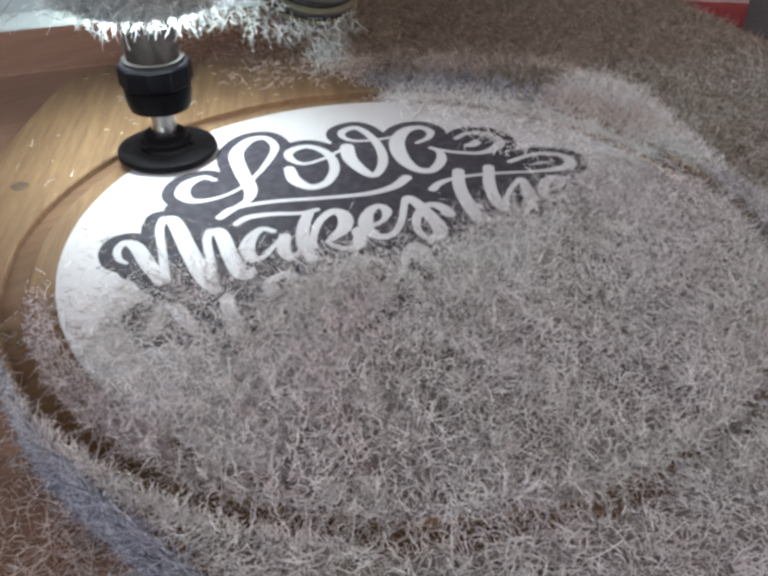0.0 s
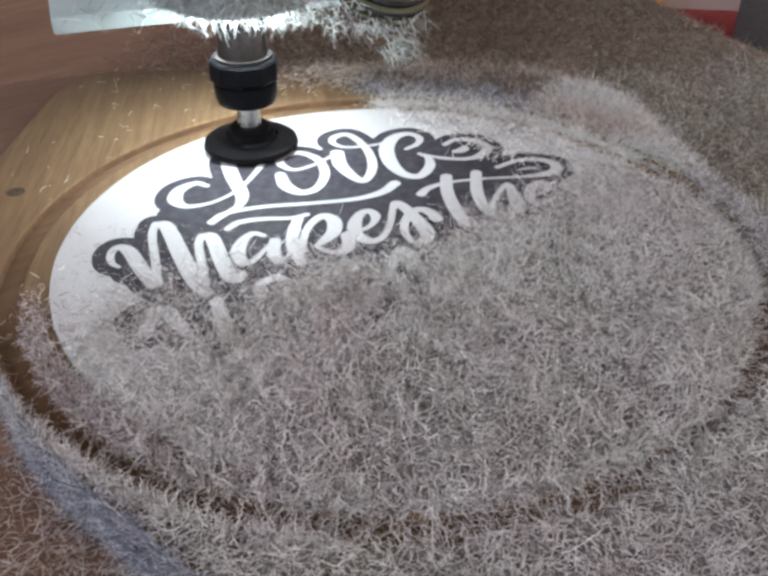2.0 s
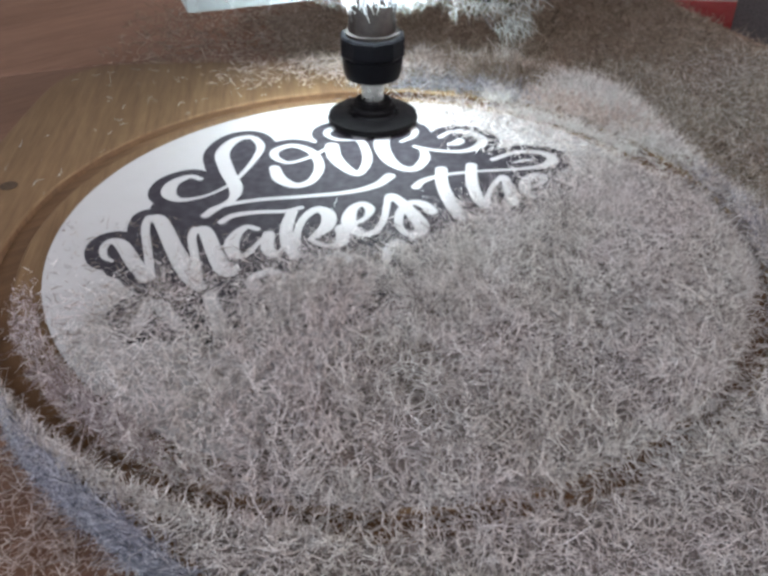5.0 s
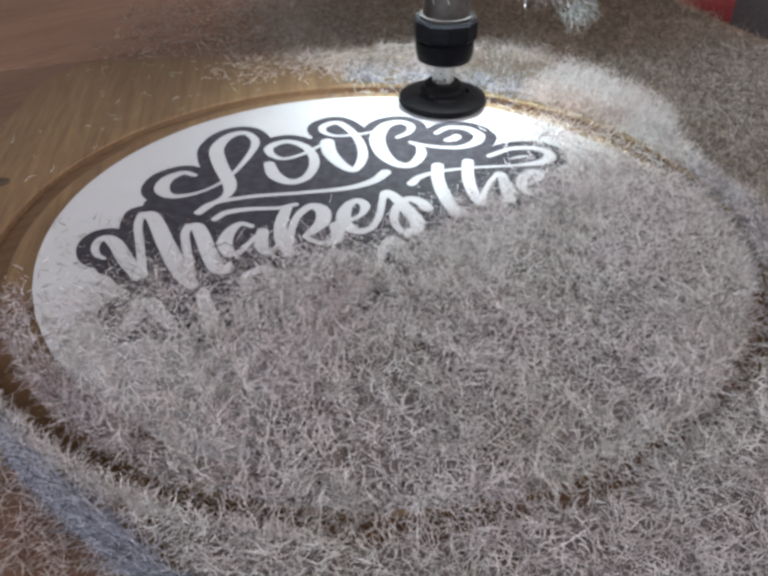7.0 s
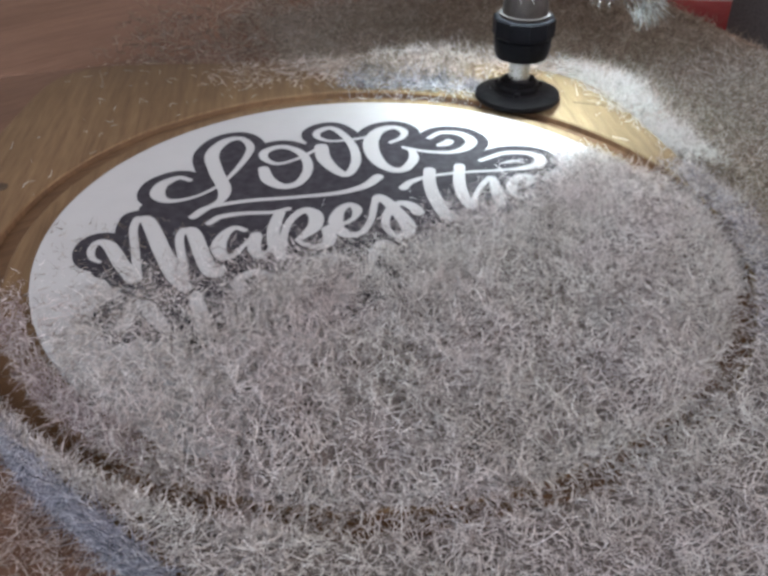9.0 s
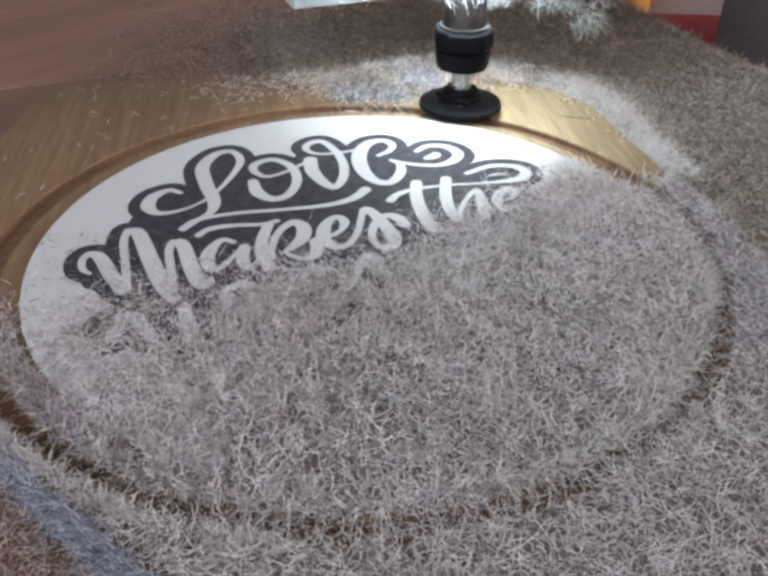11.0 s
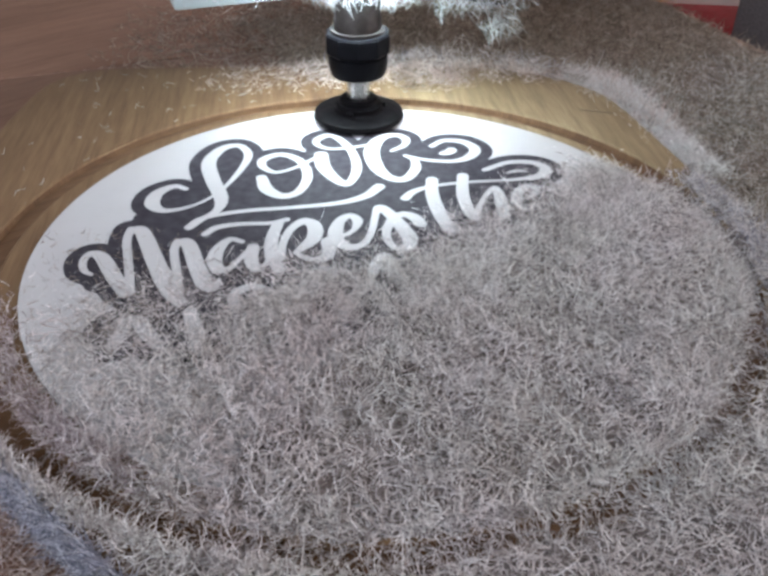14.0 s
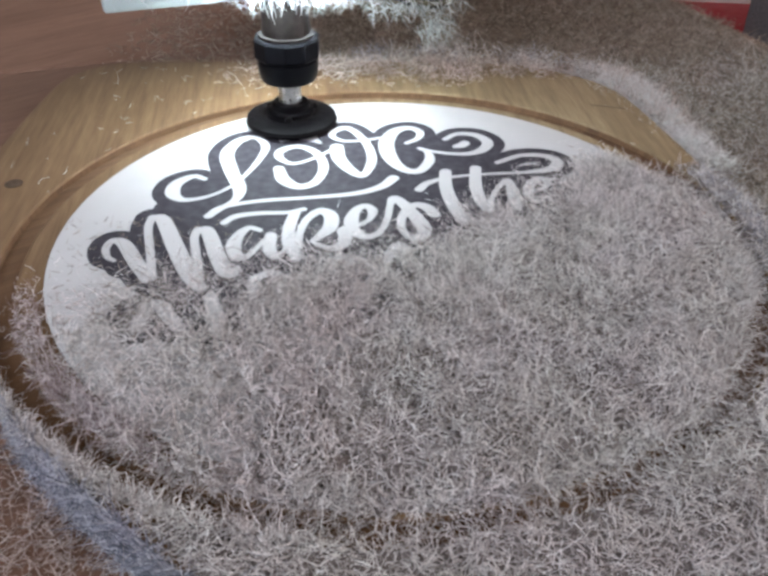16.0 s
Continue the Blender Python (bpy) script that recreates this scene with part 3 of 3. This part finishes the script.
def fibre_field(name, count, x0, x1, y0, y1, length, width, mat, segs, lean, label, keep=None, least=0.0, power=1.2):
    x, y = rng.uniform(x0, x1, count), rng.uniform(y0, y1, count)
    c = cover(x, y)
    ok = rng.uniform(0, 1, count) < np.maximum(c, least) ** power * np.clip(0.78 + 0.6 * lumps(y, x, 1.7), 0.2, 1)
    if keep is not None:
        ok &= keep(x, y)
    x, y, c = x[ok], y[ok], c[ok]
    z, r, edge = surface(x, y)
    n = len(x)
    layer = rng.uniform(0.15, 1, n)
    base = np.stack([x, y, z + coat(x, y) * layer + 0.15], 1)
    d = rng.normal(size=(n, 3))
    depth = np.where(r < GROOVE_IN, smooth01(6, -40, past_line(x, y)), 0.6)
    d[:, 2] = np.abs(d[:, 2]) * lean * (0.12 + 0.88 * c ** 2 * depth) + 0.03
    ob = strands(name, base, d, rng.uniform(*length, n) * (0.65 + 0.35 * c * depth), rng.uniform(*width, n), mat, segs, 1.85)
    return tagged(ob, label, "wood fibres", kind="stuff")


def mat_sheet(name, x0, x1, y0, y1, step, keep, label, mat):
    """The packed felt of fibres that closes the gaps between the loose strands."""
    nx, ny = int((x1 - x0) / step) + 1, int((y1 - y0) / step) + 1
    gx, gy = np.meshgrid(np.linspace(x0, x1, nx), np.linspace(y0, y1, ny))
    c = cover(gx, gy)
    z, r, edge = surface(gx, gy)
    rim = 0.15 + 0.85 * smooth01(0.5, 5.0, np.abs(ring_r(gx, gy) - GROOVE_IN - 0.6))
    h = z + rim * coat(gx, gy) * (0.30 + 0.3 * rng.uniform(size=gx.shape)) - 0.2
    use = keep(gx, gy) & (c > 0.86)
    cell = use[:-1, :-1] & use[1:, :-1] & use[:-1, 1:] & use[1:, 1:] & (np.abs(z[:-1, :-1] - z[1:, 1:]) < 6) & (np.abs(z[1:, :-1] - z[:-1, 1:]) < 6)
    idx = np.arange(nx * ny).reshape(ny, nx)
    quads = np.stack([idx[:-1, :-1], idx[:-1, 1:], idx[1:, 1:], idx[1:, :-1]], -1)[cell]
    used, inv = np.unique(quads, return_inverse=True)
    pts = np.stack([gx.ravel(), gy.ravel(), h.ravel()], 1)[used] * MM
    me = bpy.data.meshes.new(name)
    me.from_pydata(pts.tolist(), [], inv.reshape(-1, 4).tolist())
    me.shade_smooth()
    me.materials.append(mat)
    return tagged(new(name, me), label, "wood fibres", kind="stuff")


def on_block(x, y):
    z, r, edge = surface(x, y)
    return r < edge - 1.2


def packed(x, y):
    """Where the felt has closed: not on the thinly strewn side of the face."""
    return on_block(x, y) & (0.8 * (CU * x + SU * y + 62) - CU * y + SU * x > 70 + 6 * lumps(x, y, 6))


def on_bed_only(x, y):
    z, r, edge = surface(x, y)
    return (r > edge + 0.5) & (CU * x + SU * y < 194)


mat_sheet("packed_fibre_layer", -92, 120, -120, 112, 1.0, packed, "matted grey-brown wood fibres packed on the sign, darkened as the shade between strands", MAT)
mat_sheet("packed_fibre_bed", -80, 200, -60, 330, 2.0, on_bed_only, "matted grey-brown wood fibres lying on the bed", DUST)
fibre_field("fibre_cover", 150000, -92, 112, -114, 60, (1.3, 4.0), (0.06, 0.14), FLUFF, 3, 0.5, "tangled pale wood fibres covering the sign", on_block, power=2.0)
fibre_field("fibre_veil", 230000, -72, 72, -52, 40, (0.6, 1.9), (0.018, 0.036), FLUFF, 1, 0.12, "thin veil of fine fibres fading out over the lettering", lambda x, y: (np.hypot(x, y) < 74) & (rng.uniform(size=x.shape) < smooth01(15, -5, past_line(x, y)) * smooth01(-34, -14, past_line(x, y)) * (0.12 + 0.88 * smooth01(-2, 24, 0.8 * (CU * x + SU * y + 62) - CU * y + SU * x))), 0.75, 1.0)
fibre_field("fibre_far_rim", 13000, -70, 90, 60, 116, (2.0, 4.5), (0.08, 0.14), WARM, 2, 0.5, "pale wood fibres heaped along the far rim", on_block)
fibre_field("fibre_bed_pale", 42000, 60, 200, -40, 150, (1.6, 3.8), (0.09, 0.17), BEDPALE, 2, 0.35, "pale grey fibres blown onto the bed beside the sign", lambda x, y: on_bed_only(x, y) & (rng.uniform(size=x.shape) < smooth01(80, 112, CU * x + SU * y) * smooth01(105, 70, CU * y - SU * x)))
fibre_field("fibre_bed_cover", 90000, -110, 200, -20, 270, (2.0, 4.5), (0.12, 0.20), DUSTY_SHADED, 2, 0.4, "grey-brown wood fibres strewn over the machine bed", on_bed_only)


fibre_field("fibre_strays", 300, -106, 30, 10, 108, (2.0, 5.0), (0.06, 0.11), PALE, 3, 0.25, "single curled fibres on the bare pine", lambda x, y: on_block(x, y) & (np.hypot(x, y) > 86), 0.5, 1.0)
fibre_field("fibre_strays_face", 560, -74, 20, -44, 22, (1.5, 4.0), (0.04, 0.08), PALE, 3, 0.2, "single thin fibres on the lettering", lambda x, y: (np.hypot(x, y) < 74) & (past_line(x, y) < 19), 0.45, 1.0)


# Dark strands laid as the shadows that stray fibres cast on the white.
fibre_field("shadow_flecks", 1500, -75, -34, -52, 4, (1.0, 3.4), (0.05, 0.11), DUSTY_SHADED, 3, 0.12, "dark strands standing in for the shadows of stray fibres on the white face", lambda x, y: (np.hypot(x, y) < 74.5) & (0.8 * (CU * x + SU * y + 62) - (CU * y - SU * x) < 26), 0.5, 1.0)


def edge_fibres(name, n, a0, a1, r0, r1, mat, lean, label):
    """The fringe that stands along the rim of the face, over the groove."""
    a, r = rng.uniform(radians(a0), radians(a1), n), rng.uniform(r0, r1, n)
    x, y = GROOVE_X + r * np.cos(a), GROOVE_Y + r * np.sin(a)
    ok = rng.uniform(size=n) < smooth01(radians(a0), radians(a0 + 22), a) * smooth01(radians(a1), radians(a1 - 14), a) * np.clip(0.75 + 0.5 * lumps(x, y, 2.2), 0.2, 1)
    base = np.stack([x, y, WOOD_Z + rng.uniform(0.1, 2.6, n) * smooth01(radians(a0), radians(a0 + 45), a)], 1)[ok]
    d = rng.normal(size=(n, 3)) * 0.7 + np.stack([lean * np.cos(a), lean * np.sin(a), 0.45 + 0 * a], 1)
    ob = strands(name, base, d[ok], rng.uniform(1.0, 3.4, n)[ok] * smooth01(radians(a0 - 12), radians(a0 + 40), a[ok]), rng.uniform(0.05, 0.12, n)[ok], mat, 3, 1.5)
    tagged(ob, label, "wood fibres", kind="stuff")


edge_fibres("fibre_fringe", 4600, 226, 362, 77.0, 81.6, FLUFF, 0.45, "fringe of pale fibres along the rim of the face")
edge_fibres("fibre_rim", 2700, 190, 252, 75.6, 80.8, MAUVE, 0.2, "mauve-grey fibres standing on the bare rim of the face")


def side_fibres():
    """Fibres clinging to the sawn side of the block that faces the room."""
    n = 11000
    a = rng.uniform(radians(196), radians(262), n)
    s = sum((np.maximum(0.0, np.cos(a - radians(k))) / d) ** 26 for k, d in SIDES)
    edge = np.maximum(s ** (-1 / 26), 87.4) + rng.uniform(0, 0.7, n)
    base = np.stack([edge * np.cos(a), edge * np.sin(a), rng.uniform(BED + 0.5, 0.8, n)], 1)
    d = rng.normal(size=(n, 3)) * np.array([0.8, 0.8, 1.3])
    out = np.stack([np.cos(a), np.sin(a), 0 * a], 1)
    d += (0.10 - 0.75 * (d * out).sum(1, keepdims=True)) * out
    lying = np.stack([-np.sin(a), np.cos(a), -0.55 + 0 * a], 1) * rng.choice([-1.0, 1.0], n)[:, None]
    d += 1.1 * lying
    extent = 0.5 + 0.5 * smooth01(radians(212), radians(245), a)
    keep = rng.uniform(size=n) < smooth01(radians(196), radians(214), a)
    ob = strands("fibre_side", base[keep], d[keep], (rng.uniform(1.2, 4.4, n) * extent)[keep], rng.uniform(0.05, 0.13, n)[keep], COOL_LIT, 3, 1.3)
    tagged(ob, "fibres clinging to the sawn side of the block, cool light in their blue-grey colour", "wood fibres", kind="stuff")


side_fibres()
edge_fibres("fibre_edge", 2600, 200, 272, 85.7, 88.0, FLUFF, 0.0, "pale fibres packed along the outer lip of the groove")
fibre_field("fibre_outer_rim", 9000, 70, 112, -40, 48, (1.2, 3.4), (0.05, 0.11), COOL_LIT, 3, 0.4, "fibres on the outer rim beyond the groove, tinted blue-grey for cool light", lambda x, y: on_block(x, y) & (ring_r(x, y) > GROOVE_OUT), 0.0, 1.0)
fibre_field("fibre_scatter", 60000, -150, -20, -150, 60, (1.5, 4.6), (0.06, 0.12), WARM, 3, 0.25, "thin curled fibres scattered on the bare bed boards", on_bed_only)

# ---- the router head ----
head = tagged(new("router_head"), "router spindle with lamp ring, dust shoe and black sanding disc", "router")
spin = part("sanding_disc", lathe([(2.0, 0.35), (9.5, 0.35), (12.4, 0.7), (13.0, 1.5), (12.7, 2.6), (11.5, 3.0), (7.2, 3.3), (6.7, 3.8), (6.7, 5.0), (6.0, 5.4), (5.6, 5.5), (5.5, 6.6), (4.9, 7.1), (3.2, 7.2)], 72), RUBBER, head, "round black rubber sanding disc")
for k in range(3):
    part("grip_lug", box(-0.0009, 0.0058, 0.0036, 0.0009, 0.0078, 0.0049, 0.0004), RUBBER, spin).matrix_local = pose(0, 0, 0, 0, 0, 120 * k)
part("shank", lathe([(3.15, 6.6), (3.15, 17.0)], 40), STEEL, head, "bright steel shank")
part("collet_nut", lathe([(3.6, 14.2), (6.2, 13.6), (7.6, 14.0), (8.1, 15.4), (8.4, 17.6), (8.4, 19.6), (8.0, 20.0), (8.0, 21.0), (6.6, 21.0)], 64), NUT, head, "black steel collet nut")
part("nut_collar", lathe([(6.6, 20.2), (8.7, 20.2), (9.15, 20.7), (9.15, 25.3), (8.7, 25.9), (7.4, 26.0), (7.2, 25.0), (6.6, 25.0)], 10), NUT, head, "black collar with spanner flats", 20)
part("nut_washer", lathe([(6.2, 25.2), (7.5, 25.4), (7.5, 26.7), (6.5, 26.9)], 48), SHAFT, head)
part("spindle_shaft", lathe([(6.55, 24.0), (6.55, 29.5), (6.4, 30.0), (6.4, 42.0)], 56), SHAFT, head, "turned steel spindle shaft")
part("lamp_ring", lathe([(8.6, 41.2), (16.0, 41.2), (16.4, 42.6), (8.6, 42.6)], 64, True), LED, head, "glowing white ring of lamps")
part("spindle_nose", lathe([(7.0, 42.8), (16.6, 42.8), (16.8, 40.9), (17.6, 40.9), (18.0, 43.4), (18.0, 50.0), (22.0, 52.0)], 64), ACRYLIC, head, "pale spindle nose")
part("spindle_body", lathe([(10.5, 52.2), (26.0, 52.2), (27.0, 53.5), (27.0, 150.0), (24.0, 152.0)], 64), GREY, head, "grey spindle housing")
part("dust_shoe", box(-45.5 * MM, 26.5 * MM, 28 * MM, 74 * MM, 92 * MM, 33 * MM, 0.001), ACRYLIC, head, "pale frosted acrylic dust shoe plate")
# Unseen plate, added to keep window light off the bed behind the head.
part("shade_plate", box(-45.5 * MM, 74 * MM, 33.2 * MM, 74 * MM, 92 * MM, 190 * MM, 0.001), GREY, head, "unseen grey plate behind the spindle, added to shade the far bed")
hose = part("hose", lathe([(9.0, -2)] + [p for k in range(22) for p in ((12.2, k * 4.0), (13.2, k * 4.0 + 0.9), (13.2, k * 4.0 + 1.7), (12.2, k * 4.0 + 2.9))] + [(9.0, 90)], 40), HOSE, head, "ribbed black dust hose")
hose.matrix_local = pose(0.045, 0.018, 0.0312, 24, 0, 12)
for k in range(5):
    part("hose_rib", lathe([(12.6, k * 4.0 + 2.2), (13.6, k * 4.0 + 2.4), (13.6, k * 4.0 + 3.1), (12.6, k * 4.0 + 3.3)], 40, True), HOSE_WIRE, hose)


def clinging(name, n, centre, spread, length, width, lead, label):
    """Fibres that hang on the head, pointing about along lead."""
    base = np.array(centre) + np.clip(rng.normal(size=(n, 3)), -1.7, 1.7) * np.array(spread)
    d = rng.normal(size=(n, 3)) * 0.8 + np.array(lead)
    ob = strands(name, base, d, rng.uniform(*length, n), rng.uniform(*width, n), PALE, 3, 0.5)
    ob.parent = head
    return tagged(ob, label)


def frill(n=1700):
    a, r = rng.uniform(0, 2 * math.pi, n), rng.uniform(16.2, 19.2, n)
    base = np.stack([r * np.cos(a), r * np.sin(a), rng.uniform(41.0, 50.0, n)], 1)
    d = rng.normal(size=(n, 3)) + np.stack([0.8 * np.cos(a), 0.8 * np.sin(a), -0.45 * np.ones(n)], 1)
    ob = strands("fibre_frill", base, d, rng.uniform(2, 6.0, n), rng.uniform(0.11, 0.22, n), PALE, 3, 0.5)
    ob.parent = head
    tagged(ob, "bright white fibres caught round the lamp ring")


frill()
clinging("lamp_fluff", 460, (0, 0, 40.0), (8.5, 8.5, 0.6), (3, 5.5), (0.11, 0.2), (0, -0.3, -0.15), "bright fibres under the lamp ring")
clinging("fibre_strip", 170, (24, 10, 33), (8, 3, 1.8), (2, 6), (0.11, 0.2), (0, -0.5, -0.4), "pale fibres along the shoe")
clinging("fibre_tuft", 150, (40, 5, 29), (8.5, 2.5, 1.1), (2.2, 5.0), (0.12, 0.2), (0.2, -0.4, -1.0), "hanging tuft of pale fibres")
clinging("fibre_tail", 90, (46, 4, 23), (3.0, 1.6, 1.8), (3, 6.5), (0.11, 0.18), (0.1, -0.3, -1.0), "thin tail of the hanging tuft")
clinging("shoe_fluff", 40, (-30, 28, 33), (9, 3, 0.4), (3, 8), (0.11, 0.18), (0, -0.6, -0.1), "stray fibres on the shoe")

# ---- things beyond the bed ----
crate = tagged(new("red_crate"), "red plastic crate with a lipped edge beside the bed", "crate")
crate.matrix_world = pose(0.20, 0.335, -0.108, 0, 0, -6)
part("body", box(-0.05, -0.035, 0, 0.06, 0.014, 0.044, 0.003), RED, crate)
part("rim", box(-0.056, -0.041, 0.044, 0.066, 0.020, 0.056, 0.002), RED, crate)
part("ledge", box(-0.052, -0.0385, 0.020, 0.062, -0.0355, 0.025, 0.001), RED, crate)
for k in range(4):
    part("rib", box(-0.045 + 0.03 * k, -0.038, 0.002, -0.042 + 0.03 * k, -0.0352, 0.0435, 0.0008), RED, crate)
carton = tagged(new("cream_carton"), "cream cardboard carton standing behind the red crate", "carton")
carton.matrix_world = pose(0.27, 0.50, -0.10, 0, 0, -6)
part("carton_body", box(-0.06, -0.03, 0, 0.08, 0.06, 0.17, 0.002), CREAM, carton)
part("flap", box(-0.06, -0.033, 0.10, 0.08, -0.0305, 0.168, 0.0006), CREAM, carton)
bottle = tagged(new("orange_bottle"), "orange plastic bottle behind the bed", "bottle")
bottle.matrix_world = pose(0.186, 0.47, -0.10)
part("bottle_body", lathe([(18, 0), (20, 2), (20, 90), (16, 104), (9, 112), (9, 118)], 32), ORANGE, bottle)
part("cap", lathe([(10.5, 117), (10.5, 130), (9.5, 131)], 24), CREAM, bottle)
post = tagged(new("machine_upright"), "grey fibre-dusted upright of the machine frame", "machine frame")
post.matrix_world = pose(0.236, 0.262, -0.10, 0, 0, TURN)
part("column", box(-0.028, -0.04, 0, 0.06, 0.05, 0.40, 0.004), GREY, post)
part("foot", box(-0.034, -0.046, 0, 0.066, 0.056, 0.012, 0.002), GREY, post)

# ---- heaps of fibres that the tool's air drives off the far side, one after another ----
SPEED, U_START = 12.38, -44.15
drifts = []


def drift(x, y, n, spread, after, push, lift, mat=FLUFF):
    """A loose heap at (x, y) that slides along push, in mm of the machine's axes, once the tool has come by."""
    base = rng.normal(size=(n, 3)) * np.array([spread, spread, 0.0])
    z, r, edge = surface(x + base[:, 0], y + base[:, 1])
    base, z = base[z > BED + 2], z[z > BED + 2]
    base[:, 2] = z + np.abs(rng.normal(0, 0.7, len(base))) + 0.1
    d = rng.normal(size=(len(base), 3))
    d[:, 2] = np.abs(d[:, 2]) * 0.5 + 0.05
    ob = strands("fibre_heap", base, d, rng.uniform(2, 4.6, len(base)), rng.uniform(0.08, 0.14, len(base)), mat, 3, 1.4)
    tagged(ob, "loose heap of pale fibres driven along by the tool", "wood fibres", "heaps before the tool", "stuff")
    dx, dy = uv(*push)
    if push[1] > 0:
        a = math.atan2(y, x) + rng.normal(0, 0.03)
        out = reach(a) + rng.uniform(4.5, 9.0)
        dx, dy = out * math.cos(a) - x, out * math.sin(a) - y
    drifts.append((ob, x, y, x + dx, y + dy, after, lift))


for k in range(10):
    a = radians(92 - 7.2 * k)
    for r, n, mat in ((91.0, 460, WARM if k < 8 else SNOW), (100.0, 520, SNOW), (109.0, 560, SNOW)):
        if k < 5:
            n, mat = n // 2, COOL_LIT if r < 95 else DUSTY_SHADED
        x, y = r * math.cos(a), r * math.sin(a)
        u = CU * x + SU * y
        if r < reach(a) - 2 and CU * y - SU * x > 10:
            if u > 62:
                drift(x, y, n, 4.6, 7.7 + 0.02 * (u - 62), (7, 15), -3.0, mat)
            else:
                drift(x, y, n, 4.6, 9.9 + (62 - u) / SPEED * 0.8, (4, 20 if r < 95 else 13), -3.0, mat)
for k in range(10):
    a = radians(90 - 6.2 * k)
    x, y = 81 * math.cos(a), 81 * math.sin(a)
    drift(x, y, 280, 2.8, max(0.3, (CU * x + SU * y - 42 - U_START) / SPEED), (5, 13), -2.5, SNOW)
for r, a0, step, count, n in ((69, 84, 7, 9, 85), (57, 66, 8, 6, 50)):
    for k in range(count):
        a = radians(a0 - step * k)
        x, y = r * math.cos(a), r * math.sin(a)
        v = -SU * x + CU * y
        if v > 22:
            drift(x, y, n, 5.2, max(0.4, (CU * x + SU * y - 18 - U_START) / SPEED), (9, 16) if v > 50 else (6, -22 + 0.36 * (CU * x + SU * y - 6) - v), -1.5 if v > 50 else 0.8)


def motions():
    line = []
    for t in (0, 2, 4, 6, 8, 9.1):
        line.append((t, -61.4 + 11.59 * t, 37.7 + 4.36 * t))
    line += [(9.75, 42.6, 84.4), (10.5, 36.0, 82.0)] + [(t, 24.5 - 11.69 * (t - 11.5), 77.6 - 4.41 * (t - 11.5)) for t in (11.5, 13, 14.5, 16)]
    walk(head, [(t, pose(x * MM, y * MM, 0.0003, 0, 0, TURN)) for t, x, y in line])
    walk(spin, [(k / 10, pose(0, 0, 0, 0, 0, -77 * k)) for k in range(161)])
    for ob, x0, y0, x1, y1, after, lift in drifts:
        mid = 0.5
        walk(ob, [(0, pose(x0 * MM, y0 * MM, 0)), (after, pose(x0 * MM, y0 * MM, 0)),
                  (after + 0.4, pose((x0 + mid * (x1 - x0)) * MM, (y0 + mid * (y1 - y0)) * MM, (abs(lift) + 0.5) * MM, 0, 0, 6)),
                  (after + 0.9, pose(x1 * MM, y1 * MM, lift * MM, 0, 0, 12)), (16, pose(x1 * MM, y1 * MM, lift * MM, 0, 0, 12))])


motions()
